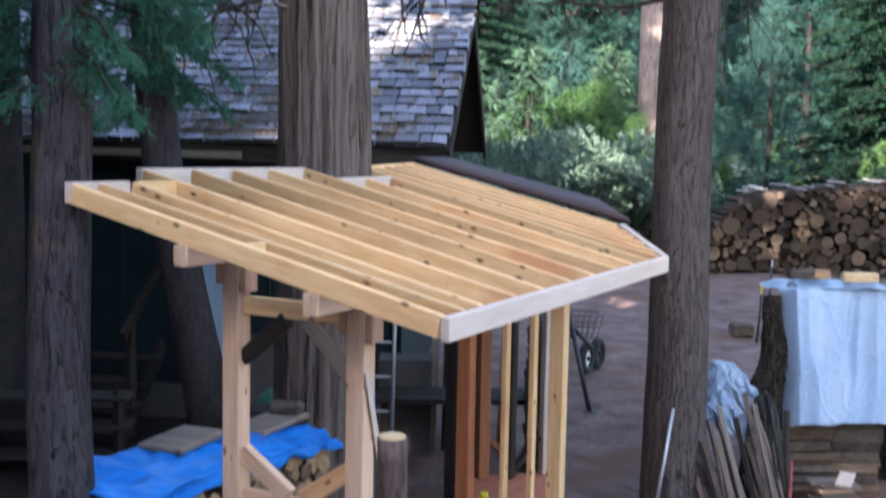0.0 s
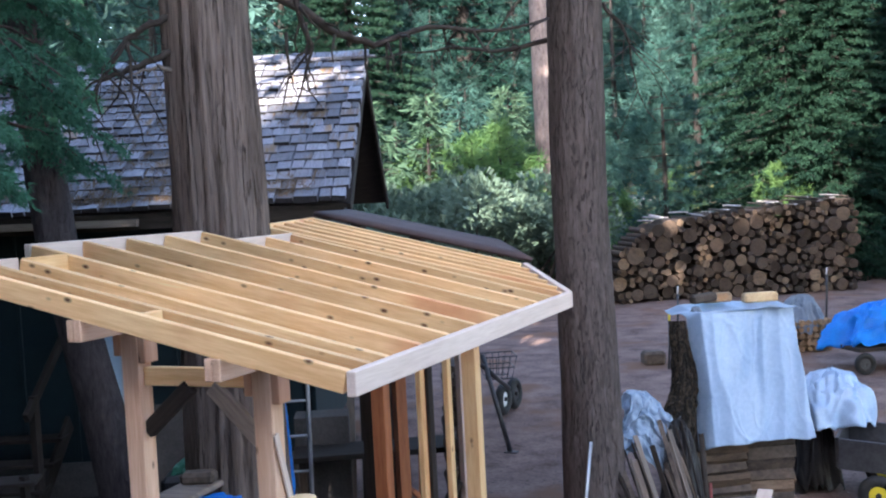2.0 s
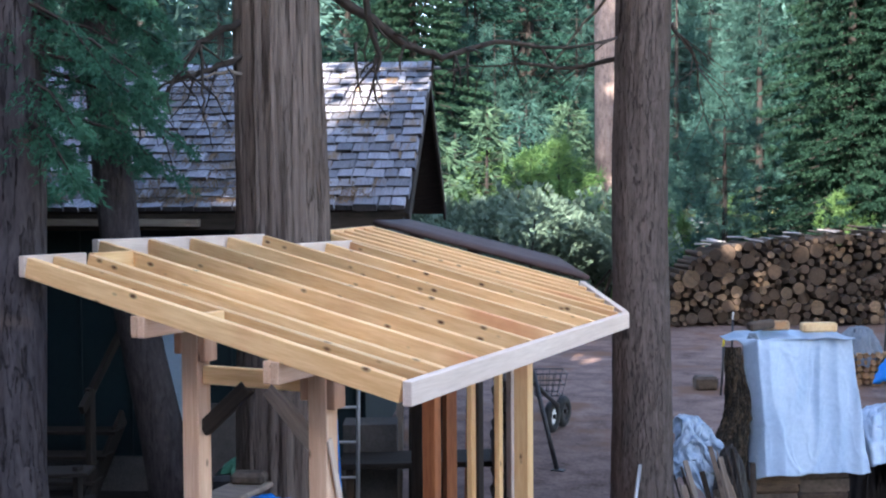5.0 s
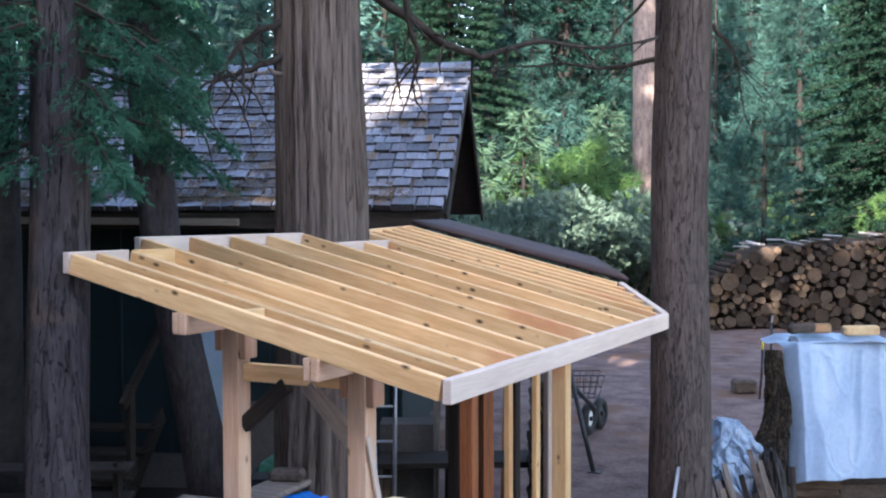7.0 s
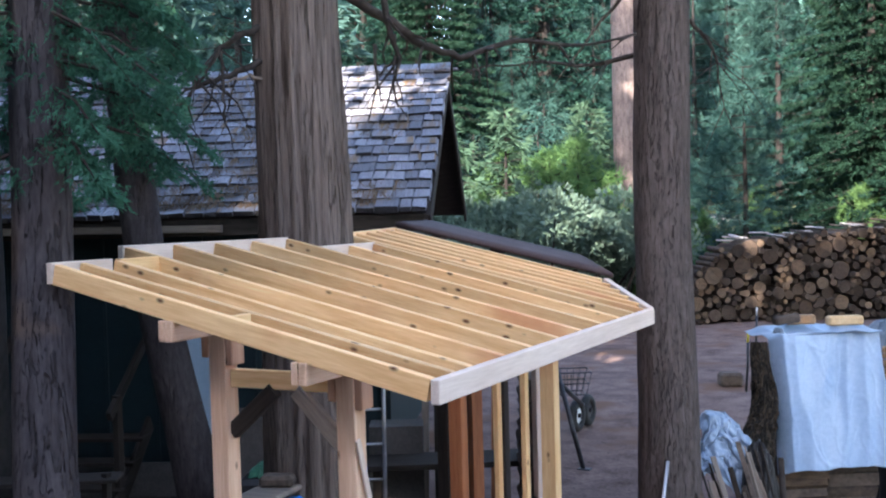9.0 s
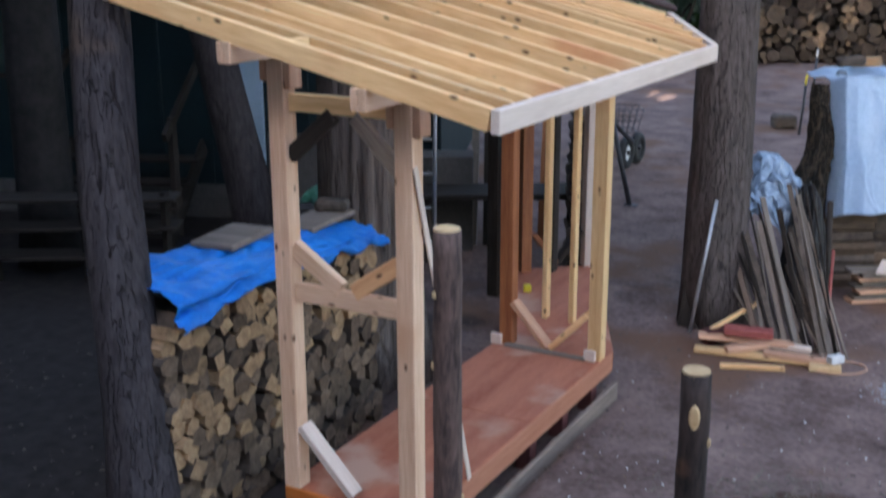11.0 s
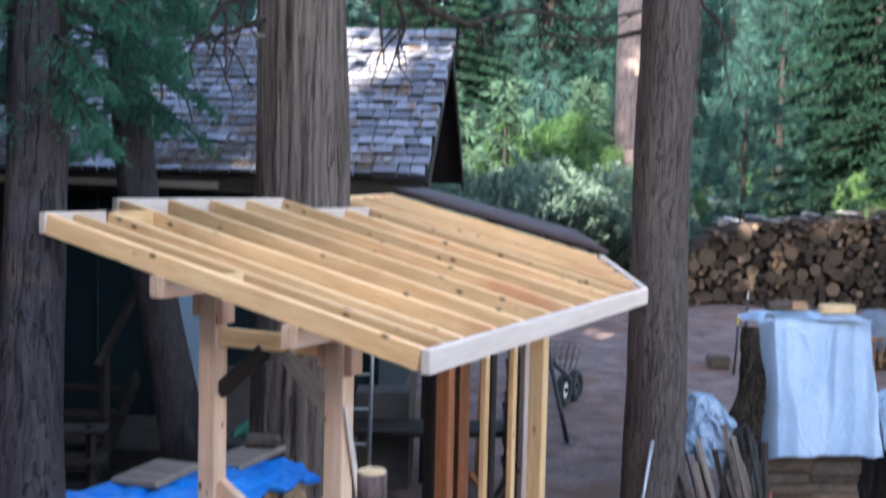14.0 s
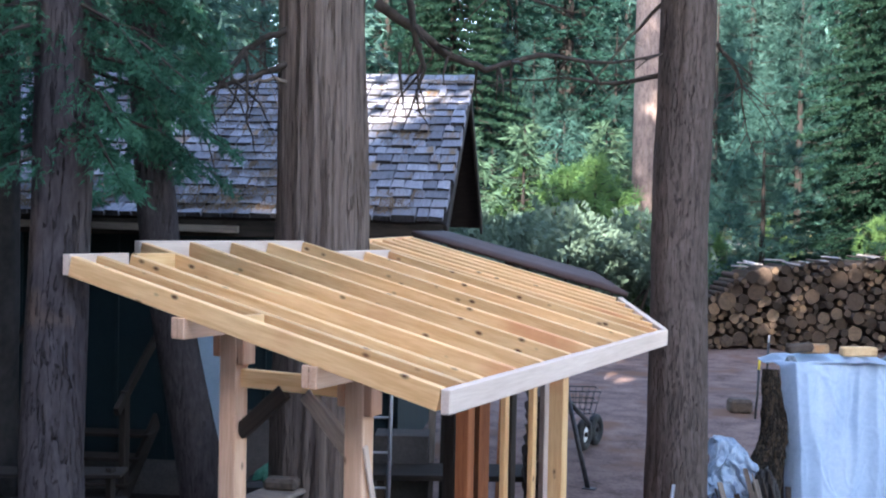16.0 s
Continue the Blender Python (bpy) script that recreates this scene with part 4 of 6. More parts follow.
for u, v, s in ((1.7, 26.5, 1.5), (2.7, 26, 1.55), (3.6, 26.5, 1.5), (4.5, 27, 1.4), (1.2, 28.5, 1.7), (3.2, 30, 1.6), (5.1, 29, 1.15)):
    tagged(copy_thing(BUSH, at_site(u, v, u * 100, s)), group="manzanita bushes")
BUSH.matrix_basis = at_site(2.2, 25.5, 10, 1.2)

# ---- the cabin ----
HOUSE = SITE @ pose(0.01, 10.5, 0, 0, 0, -5.5)   # x along the eave to the right, y into the house, z up; origin under the eave's corner


def H(x, y, z):
    return HOUSE @ Vector((x, y, z))


cabin = thing("cabin", H(-4, 2.8, 0), "dark teal cabin with a weathered shake roof", "house")
EZ, RZ, RUN, LONG = 2.88, 4.52, 2.80, 8.0
RISE = (RZ - EZ) / RUN


def hbox(name, c, size, mat, parent, label="", bevel=0.004):
    return part(name, box_bm(*size, bevel), mat, parent, label, HOUSE @ pose(*c))


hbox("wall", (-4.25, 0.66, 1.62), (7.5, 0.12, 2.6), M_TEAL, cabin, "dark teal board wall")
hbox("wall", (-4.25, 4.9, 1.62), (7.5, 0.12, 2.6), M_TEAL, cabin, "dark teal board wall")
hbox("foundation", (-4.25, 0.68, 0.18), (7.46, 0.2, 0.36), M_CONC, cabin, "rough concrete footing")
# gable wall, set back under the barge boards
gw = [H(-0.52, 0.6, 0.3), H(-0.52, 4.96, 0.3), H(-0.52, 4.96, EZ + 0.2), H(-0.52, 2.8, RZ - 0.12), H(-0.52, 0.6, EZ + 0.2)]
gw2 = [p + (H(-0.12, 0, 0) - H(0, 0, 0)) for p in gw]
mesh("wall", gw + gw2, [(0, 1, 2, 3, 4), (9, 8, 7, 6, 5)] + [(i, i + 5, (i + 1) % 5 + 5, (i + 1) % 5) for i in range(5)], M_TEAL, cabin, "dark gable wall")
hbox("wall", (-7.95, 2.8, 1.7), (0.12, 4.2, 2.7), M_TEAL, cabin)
# roof decks, both slopes
for sg in (1, -1):
    y0, y1 = (0.0, RUN) if sg == 1 else (2 * RUN, RUN)
    a, b, c, d = H(-LONG, y0, EZ - 0.03), H(-0.01, y0, EZ - 0.03), H(-0.01, y1, RZ - 0.03), H(-LONG, y1, RZ - 0.03)
    up = Vector((0, 0, -0.05))
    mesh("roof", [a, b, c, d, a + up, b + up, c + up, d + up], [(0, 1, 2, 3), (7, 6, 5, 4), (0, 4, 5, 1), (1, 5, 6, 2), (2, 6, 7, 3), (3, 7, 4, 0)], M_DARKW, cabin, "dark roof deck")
for y0, y1 in ((0.02, RUN), (2 * RUN, RUN)):
    a, b = H(-0.0, y0, EZ - 0.11), H(-0.0, y1, RZ - 0.11)
    lumber("barge_board", a, b, 0.035, 0.15, M_DARKW, cabin)
lumber("eave_board", H(-LONG, 0.03, EZ - 0.12), H(-0.05, 0.03, EZ - 0.12), 0.03, 0.14, M_DARKW, cabin)
lumber("gutter", H(-5.2, -0.03, EZ - 0.09), H(-2.0, -0.03, EZ - 0.12), 0.07, 0.07, M_GREYW, cabin, "weathered timber gutter")
lumber("ridge_cap", H(-LONG, RUN - 0.04, RZ + 0.035), H(0.14, RUN - 0.04, RZ + 0.035), 0.14, 0.02, M_SHAKE, cabin)
# a window, a pale blue panel and boards on the shaded front
win = hbox("window", (-5.35, 0.57, 1.9), (0.9, 0.06, 0.9), M_DARKW, cabin, "dark framed window")
M_PANE = material("window_glass", (0.03, 0.05, 0.05), (0.05, 0.07, 0.07), 0.08, 2, (1, 1, 1), 0, 10, spec=0.6)
for wx in (-5.56, -5.14):
    hbox("pane", (wx, 0.53, 1.9), (0.38, 0.02, 0.78), M_PANE, cabin, bevel=0.0)
hbox("panel", (-2.55, 0.57, 1.35), (0.42, 0.05, 1.7), M_BLUEPANEL, cabin, "pale blue sheet on the wall")
for k in range(14):
    hbox("batten", (-7.6 + k * 0.52, 0.59, 1.62), (0.03, 0.02, 2.5), M_TEAL, cabin)

# porch steps and rail, in near-black wood for the shade under the eave
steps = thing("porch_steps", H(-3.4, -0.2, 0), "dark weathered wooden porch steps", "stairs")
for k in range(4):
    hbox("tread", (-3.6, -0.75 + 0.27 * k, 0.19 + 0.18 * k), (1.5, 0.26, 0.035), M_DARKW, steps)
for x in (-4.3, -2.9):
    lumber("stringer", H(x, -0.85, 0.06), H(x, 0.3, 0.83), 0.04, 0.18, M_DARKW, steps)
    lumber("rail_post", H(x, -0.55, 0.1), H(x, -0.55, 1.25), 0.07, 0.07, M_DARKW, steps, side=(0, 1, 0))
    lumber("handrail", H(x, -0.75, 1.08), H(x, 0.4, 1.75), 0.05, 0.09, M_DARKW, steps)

# straight ladder leaning at the wall
ladder = thing("ladder", S3(-0.5, 9.6, 0), "grey aluminium ladder leaning against the cabin", "ladder")
for du in (0.0, 0.33):
    tube("rail", [S3(-0.76 + du, 9.2, 0.0), S3(-0.76 + du, 9.95, 2.6)], 0.018, M_STEEL, ladder, seg=6)
for k in range(8):
    f = 0.12 + 0.11 * k
    tube("rung", [S3(-0.76, 9.2 + 0.75 * f, 2.6 * f), S3(-0.43, 9.2 + 0.75 * f, 2.6 * f)], 0.012, M_STEEL, ladder, seg=6)

# ---- limbs and leafy boughs of the yard trees ----
limb(tree_big, [S3(-0.45, 6.98, 4.24), S3(-0.2, 7.06, 4.08), S3(0.01, 7.16, 3.93), S3(0.24, 7.26, 3.87), S3(0.6, 7.36, 3.98), S3(1.0, 7.46, 3.95), S3(1.45, 7.56, 4.04)], 0.036, M_LIMB, twigs=12, seed=3, label="bare crooked limb")
limb(tree_big, [S3(-0.42, 6.96, 4.69), S3(-0.27, 6.81, 4.43), S3(-0.22, 6.81, 4.06), S3(-0.15, 6.81, 3.80), S3(-0.19, 6.81, 3.66)], 0.034, M_LIMB, twigs=7, seed=4, label="hanging dead limb", tl=0.42, hang=1.4)
limb(tree_big, [S3(-0.5, 6.96, 4.79), S3(0.0, 6.96, 4.58), S3(0.45, 7.06, 4.32), S3(0.8, 7.16, 4.22)], 0.024, M_LIMB, twigs=12, seed=5, label="dead twiggy limb", tl=0.45)
limb(tree_big, [S3(-0.95, 7.0, 3.88), S3(-1.06, 6.92, 3.80), S3(-1.24, 6.88, 3.73), S3(-1.41, 6.85, 3.66), S3(-1.52, 6.82, 3.55), S3(-1.61, 6.8, 3.46)], 0.026, M_LIMB, twigs=9, seed=6, label="dark dead limb", tl=0.42, hang=0.8)
limb(tree_big, [S3(-0.95, 7.0, 4.10), S3(-1.06, 6.92, 4.02), S3(-1.24, 6.85, 3.91), S3(-1.33, 6.8, 3.74), S3(-1.50, 6.78, 3.60)], 0.028, M_LIMB, twigs=10, seed=7, label="crooked dark dead limb", tl=0.40)
limb(tree_big, [S3(-1.24, 6.85, 3.92), S3(-1.225, 6.83, 3.66), S3(-1.215, 6.82, 3.45), S3(-1.165, 6.82, 3.26)], 0.013, M_LIMB, twigs=3, seed=8, label="hanging dead twig", tl=0.15)
limb(tree_big, [S3(-0.95, 6.98, 3.72), S3(-1.08, 6.9, 3.74), S3(-1.2, 6.86, 3.71), S3(-1.33, 6.84, 3.65)], 0.015, M_BOARD, twigs=4, seed=18, label="pale broken limb", tl=0.2)
limb(tree_big, [S3(-0.30, 6.81, 3.90), S3(-0.27, 6.8, 3.66), S3(-0.255, 6.8, 3.50)], 0.012, M_LIMB, twigs=3, seed=19, label="hanging dead twig", tl=0.12)
limb(tree_big, [S3(-0.18, 6.81, 3.95), S3(-0.17, 6.8, 3.72), S3(-0.13, 6.8, 3.52)], 0.012, M_LIMB, twigs=3, seed=20, label="hanging dead twig", tl=0.12)
limb(tree_right, [S3(1.7, 8.3, 4.02), S3(1.3, 8.5, 3.95), S3(0.85, 8.6, 4.0), S3(0.4, 8.7, 3.98)], 0.022, M_LIMB, twigs=12, seed=9, label="thin bare limb")
limb(tree_right, [S3(1.66, 8.6, 4.6), S3(1.35, 8.9, 4.25), S3(1.05, 9.0, 3.86)], 0.016, M_GREYW, twigs=5, seed=10, label="pale dead branch")
limb(tree_right, [S3(2.0, 8.3, 4.25), S3(2.2, 8.4, 4.05), S3(2.3, 8.5, 3.6)], 0.018, M_LIMB, twigs=12, seed=12, label="twiggy dead branch", tl=0.5)
rb = random.Random(4)
for k in range(24):
    z = 2.98 + 0.058 * k
    bough(tree_near, S3(-1.70, 5.05, z + 0.28), S3(-1.70 + rb.uniform(0.25, 0.72), 5.0 + rb.uniform(-0.35, 0.4), z - rb.uniform(-0.05, 0.12)), 60 + k, 44, 0.032, 0.17)
for k in range(18):
    z = 2.95 + 0.075 * k
    bough(tree_near, S3(-1.78, 5.05, z + 0.2), S3(-1.78 - rb.uniform(0.2, 0.6), 4.95 + rb.uniform(-0.45, 0.2), z - rb.uniform(0.0, 0.1)), 80 + k, 40, 0.032, 0.17)
for k in range(12):
    z = 3.2 + 0.16 * k
    sg = 1 if k % 2 else -1
    bough(tree_lean, S3(-2.68, 10.0, z + 0.3), S3(-2.7 + sg * rb.uniform(0.3, 0.85), 9.9 - rb.uniform(0.1, 0.7), z - rb.uniform(0.05, 0.3)), 100 + k, 42, 0.068, 0.26)
for k in range(8):
    z = 3.2 + 0.25 * k
    bough(tree_dark, S3(-3.75, 9.6, z + 0.3), S3(-3.6 + rb.uniform(-0.3, 0.9), 9.2 - rb.uniform(0.0, 0.6), z - rb.uniform(0.05, 0.3)), 130 + k, 42, 0.068, 0.26)

# ---- firewood pile with its blue tarp ----
rp = random.Random(12)


def split_mesh(name, r, ln, mat_side, mat_end, seed, n=None):
    """A split billet along x: an uneven three to five sided prism with pale ends."""
    r_ = random.Random(seed)
    n = n or r_.choice((4, 5, 6, 6, 7))
    a0 = r_.uniform(0, 6.28)
    prof = []
    for k in range(n):
        an = a0 + 2 * math.pi * (k + r_.uniform(-0.22, 0.22)) / n
        prof.append((math.cos(an) * r * r_.uniform(0.8, 1.15), math.sin(an) * r * r_.uniform(0.8, 1.15)))
    vs = [(-ln / 2, y, z) for y, z in prof] + [(ln / 2 + r_.uniform(-0.006, 0.006), y * r_.uniform(0.93, 1.05), z) for y, z in prof]
    fs = [tuple(range(n))[::-1], tuple(range(n, 2 * n))] + [(k, (k + 1) % n, n + (k + 1) % n, n + k) for k in range(n)]
    me = bpy.data.meshes.new(name)
    me.from_pydata(vs, [], fs)
    me.materials.append(mat_side); me.materials.append(mat_end)
    me.polygons.foreach_set("material_index", [1, 1] + [0] * n)
    return me


DIM_BILLETS = [split_mesh("split_log", 0.046 + 0.004 * (k % 4), 0.40, M_LOGBARK, M_DARKSPLIT, 140 + k) for k in range(8)]
BILLETS = [split_mesh("split_log", 0.046 + 0.004 * (k % 4), 0.40, M_LOGBARK if k % 3 == 0 else M_SPLIT, M_SPLIT, 40 + k) for k in range(12)]
pile = thing("firewood_pile", (-1.33, 0.6, 0), "waist-high pile of split firewood beside the shed", "firewood")
count, z = 0, 0.045
while z < 1.17:
    y = -0.30 + rp.uniform(0, 0.05)
    while y < 1.44:
        if count < 300:
            s = rp.uniform(0.98, 1.26)
            # duller billets at random; their share grows low and far, for the pile's shade
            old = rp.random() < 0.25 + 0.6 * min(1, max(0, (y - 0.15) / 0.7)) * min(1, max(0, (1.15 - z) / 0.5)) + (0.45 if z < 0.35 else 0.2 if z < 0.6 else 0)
            put("split_log", rp.choice(DIM_BILLETS if old else BILLETS), pile, "", pose(-1.33 + rp.uniform(-0.035, 0.03), y, z + rp.uniform(-0.012, 0.012), rp.uniform(0, 360), rp.uniform(-3, 3), rp.uniform(-4, 4)) @ Matrix.Diagonal((1, s, s, 1)))
            count += 1
        y += rp.uniform(0.088, 0.108)
    z += 0.082
block("backing_row", (-1.42, 0.57, 0.57), (0.12, 1.74, 1.12), M_LOGBARK, pile, "bark-covered row behind", bevel=0.02)


def blue(s, t):
    """Slumped over the top row, with a doubled fold that hangs low at the near end and thins out at the far one."""
    y = -0.30 + 1.78 * s
    q = Vector((s * 9, t * 4, 3))
    ridge = 0.5 - abs(noise.noise(q * 0.9))
    crease = 0.5 - abs(noise.noise(Vector((s * 5 + t * 6, t * 11 - s * 4, 7))))
    top, fall = 0.58, 0.04 + 0.13 * (1 - s) ** 1.6 + 0.03 * noise.noise(Vector((s * 9, 0, 1)))
    if t < top:
        back = -1.64 + 0.34 * s ** 1.3
        x = back + (-1.11 - back) * (t / top)
        zz = 1.285 - 0.045 * (t / top) ** 2
    else:
        k = (t - top) / (1 - top)
        x = -1.11 + 0.055 * math.sin(k * 2.4) - 0.03 * max(0.0, k - 0.6) * (1 - s)
        zz = 1.24 - fall * k
        x += 0.035 * (1 - s) * math.sin(k * 9 + s * 5)
    zz += 0.055 * ridge + 0.022 * crease + 0.010 * noise.noise(q * 3) + 0.05 * math.sin(s * 3.0 + 0.4) - 0.075 * s
    return (x + 0.035 * noise.noise(q * 0.8) + 0.02 * crease, y + 0.02 * noise.noise(q * 1.3 + Vector((4, 0, 0))), zz)


btarp = sheet("tarp", blue, 120, 60, M_BLUETARP, None, thick=0.004)
tagged(btarp, "bright blue plastic tarp draped over the firewood pile", "tarp")
for c, s, rz, mt in (((-1.42, 0.52, 1.345), (0.26, 0.42, 0.035), 8, M_BOARD), ((-1.38, 1.22, 1.29), (0.24, 0.50, 0.03), 5, M_BOARD)):
    b = block("weathered_board", c, s, mt, None, rz=rz, bevel=0.008)
    tagged(b, "short weathered grey board holding down the tarp", "board", "boards on the tarp")
slab = block("bark_slab", (-1.40, 1.40, 1.335), (0.2, 0.12, 0.07), M_LOGBARK, None, rz=20, bevel=0.02)
tagged(slab, "dark bark slab lying on the blue tarp", "wood")

# ---- bare poles standing before the deck ----
def bark_pole(at, top, r, seed, label, mat, scar=False):
    t = thing("log_post", (at[0], at[1], 0), label, "post", "log posts before the deck")
    rows = 26
    line = [(at[0] + 0.006 * noise.noise(Vector((seed, k * 0.4, 0))), at[1] + 0.006 * noise.noise(Vector((seed, 9, k * 0.4))), -0.05 + (top + 0.05) * k / rows) for k in range(rows + 1)]
    knots = [(random.Random(seed + q).uniform(0.5, top - 0.15), random.Random(seed * 3 + q).randrange(18)) for q in range(12)]
    def rough(i, k, p):
        f = 1 + 0.06 * noise.noise(Vector((k * 0.7, i * 0.8, seed)))
        return f
    vs, fs = tube_data(line, [r * (1.08 - 0.12 * k / rows) for k in range(rows + 1)], 18, rough=rough)
    mesh("stem", vs, fs, mat, t, smooth=True)
    vs, fs = tube_data([(line[-1][0], line[-1][1], top - 0.004), (line[-1][0], line[-1][1], top + 0.006)], [r * 0.95, r * 0.88], 18)
    mesh("cut_top", vs, fs, M_CUT, t, "pale sawn top")
    for q_, (z_, k_) in enumerate(knots):
        an = 2 * math.pi * k_ / 18
        tall, wide = (0.010, 0.007) if q_ % 3 else (0.015, 0.009)
        tx = Vector((-math.sin(an), math.cos(an), 0))
        d = Vector((math.cos(an), math.sin(an), 0))
        c = Vector((at[0], at[1], z_))
        rim = [c + d * (r * 1.0) + tx * math.cos(a_) * wide * 1.5 + Vector((0, 0, math.sin(a_) * tall * 1.4)) for a_ in [2 * math.pi * e_ / 10 for e_ in range(10)]]
        lip = [c + d * (r * 1.06 + 0.003) + tx * math.cos(a_) * wide + Vector((0, 0, math.sin(a_) * tall)) for a_ in [2 * math.pi * e_ / 10 for e_ in range(10)]]
        mesh("knot", rim + lip, [(e_, (e_ + 1) % 10, 10 + (e_ + 1) % 10, 10 + e_) for e_ in range(10)] + [tuple(range(10, 20))], M_CUT, t, "pale trimmed knot")
    face = Vector((0.27, -0.963, 0))
    c = Vector((at[0], at[1], top - 0.11)) + face * r
    tx = Vector((-face.y, face.x, 0))
    rim = [c + tx * math.cos(e_ * 0.5236) * 0.015 + Vector((0, 0, math.sin(e_ * 0.5236) * 0.036)) for e_ in range(12)]
    lip = [c + face * 0.006 + tx * math.cos(e_ * 0.5236) * 0.010 + Vector((0, 0, math.sin(e_ * 0.5236) * 0.029)) for e_ in range(12)]
    if scar:
        mesh("scar", rim + lip, [(e_, (e_ + 1) % 12, 12 + (e_ + 1) % 12, 12 + e_) for e_ in range(12)] + [tuple(range(12, 24))], M_CUT, t, "long pale scar of a cut limb")
    return t


bark_pole((0.742, -1.035), 2.018, 0.046, 5, "slim reddish-brown log post with a sawn top", M_POLE)
bark_pole((1.567, -1.189), 1.777, 0.041, 8, "slim dark log post with pale trimmed knots", M_DARKPOLE, True)

# ---- raised bed edging and things on the ground ----
edge = thing("bed_edging", (0.1, -0.36, 0), "timber edging of a raised bed with red-painted front boards", "edging")
lumber("side_board", (0.065, -0.34, 0.06), (0.045, 2.42, 0.06), 0.03, 0.13, M_DIRTYBOARD, edge, "edging board caked with brown dirt")
lumber("front_board", (0.10, -0.375, 0.06), (1.32, -0.275, 0.06), 0.035, 0.20, M_REDPAINT, edge)
lumber("front_board", (0.0, -0.385, 0.06), (0.10, -0.377, 0.06), 0.045, 0.21, M_REDPAINT, edge)
lumber("corner_stake", (0.085, -0.40, -0.05), (0.085, -0.40, 0.165), 0.03, 0.03, M_GREYW, edge, side=(0, 1, 0))
lumber("front_board", (1.32, -0.275, 0.06), (2.9, -0.15, 0.06), 0.035, 0.20, M_REDPAINT, edge)
gp = lumber("ground_plank", (-0.075, -0.50, 0.012), (-0.09, 0.95, 0.02), 0.11, 0.03, M_DIRTYBOARD, None)
tagged(gp, "weathered plank lying on the dirt beside the platform", "plank")
lb = block("wood_offcut", (-0.415, -0.335, 0.02), (0.07, 0.2, 0.04), M_BOARD, None, rz=52)
tagged(lb, "pale offcut of wood lying on the dirt", "wood")
tin = tube("crumpled_can", [(0.0, -0.41, 0.03), (0.05, -0.40, 0.035)], [0.02, 0.017], M_STEEL, None, seg=10)
tagged(tin, "crumpled silver can beside the plank", "can")
rag = sheet("plastic_scrap", lambda s, t: (-0.37 + 0.13 * s, 0.07 + 0.09 * t, 0.015 + 0.035 * abs(noise.noise(Vector((s * 5, t * 5, 1))))), 10, 8, M_CONC, None)
tagged(rag, "crumpled grey plastic under the platform edge", "plastic")

rl = np.random.default_rng(31)


def flakes(name, label, category, n, box, size, mat, aspect=0.35, clump=None, lift=0.004, stand=0.15):
    """Small flat bits strewn on the ground, one object."""
    vs, fs = [], []
    for i in range(n):
        if clump is None:
            x, y = rl.uniform(box[0], box[1]), rl.uniform(box[2], box[3])
        else:
            x, y = rl.normal(clump[0], clump[2]), rl.normal(clump[1], clump[3])
        z = ground_height(x, y) + lift
        an, ln = rl.random() * 6.28, size * (0.4 + rl.random())
        dx, dy = math.cos(an) * ln, math.sin(an) * ln
        ex, ey = -dy * aspect, dx * aspect
        up = rl.uniform(0, stand) * ln
        o = len(vs)
        vs += [(x - dx - ex, y - dy - ey, z), (x + dx - ex, y + dy - ey, z + up), (x + dx + ex, y + dy + ey, z + up + 0.002), (x - dx + ex, y - dy + ey, z + 0.004)]
        fs.append((o, o + 1, o + 2, o + 3))
    return tagged(mesh(name, vs, fs, mat), label, category, kind="stuff")


flakes("wood_litter", "dry needles and wood chips strewn over the dirt", "litter", 2600, (-1.6, 3.5, -1.5, 9), 0.009, M_LITTER)
flakes("dark_litter", "dark bark crumbs strewn over the dirt", "litter", 3600, (-4, 3.5, -1.5, 9), 0.012, M_LOGBARK, 0.6)
flakes("pale_chip", "pale sawn chips strewn over the dirt", "litter", 420, (-0.2, 3.2, -0.6, 8), 0.006, M_CHIPS, 0.5)


def bed(s, t):
    an = s * 2 * math.pi
    k = 1 + 0.16 * noise.noise(Vector((math.cos(an) * 2.2, math.sin(an) * 2.2, 3))) + 0.07 * noise.noise(Vector((math.cos(an) * 11, math.sin(an) * 11, 3)))
    x, y = 2.2 + 0.95 * t * k * math.cos(an), 0.5 + 0.88 * t * k * math.sin(an)
    q = Vector((x * 3, y * 3, 0))
    w = max(0.0, 1 - t ** 5)
    return (x, y, ground_height(x, y) - 0.012 + 0.045 * w + 0.022 * abs(noise.noise(q * 2.2)) * w + 0.010 * abs(noise.noise(q * 7)))


def damp(s, t):
    an = s * 2 * math.pi
    k = 1 + 0.2 * noise.noise(Vector((math.cos(an) * 2.5, math.sin(an) * 2.5, 8))) + 0.08 * noise.noise(Vector((math.cos(an) * 14, math.sin(an) * 14, 8)))
    x, y = 2.1 + 1.08 * t * k * math.cos(an), 0.98 + 0.86 * t * k * math.sin(an)
    return (x, y, ground_height(x, y) + 0.003 - 0.02 * max(0, t - 0.9) / 0.1)


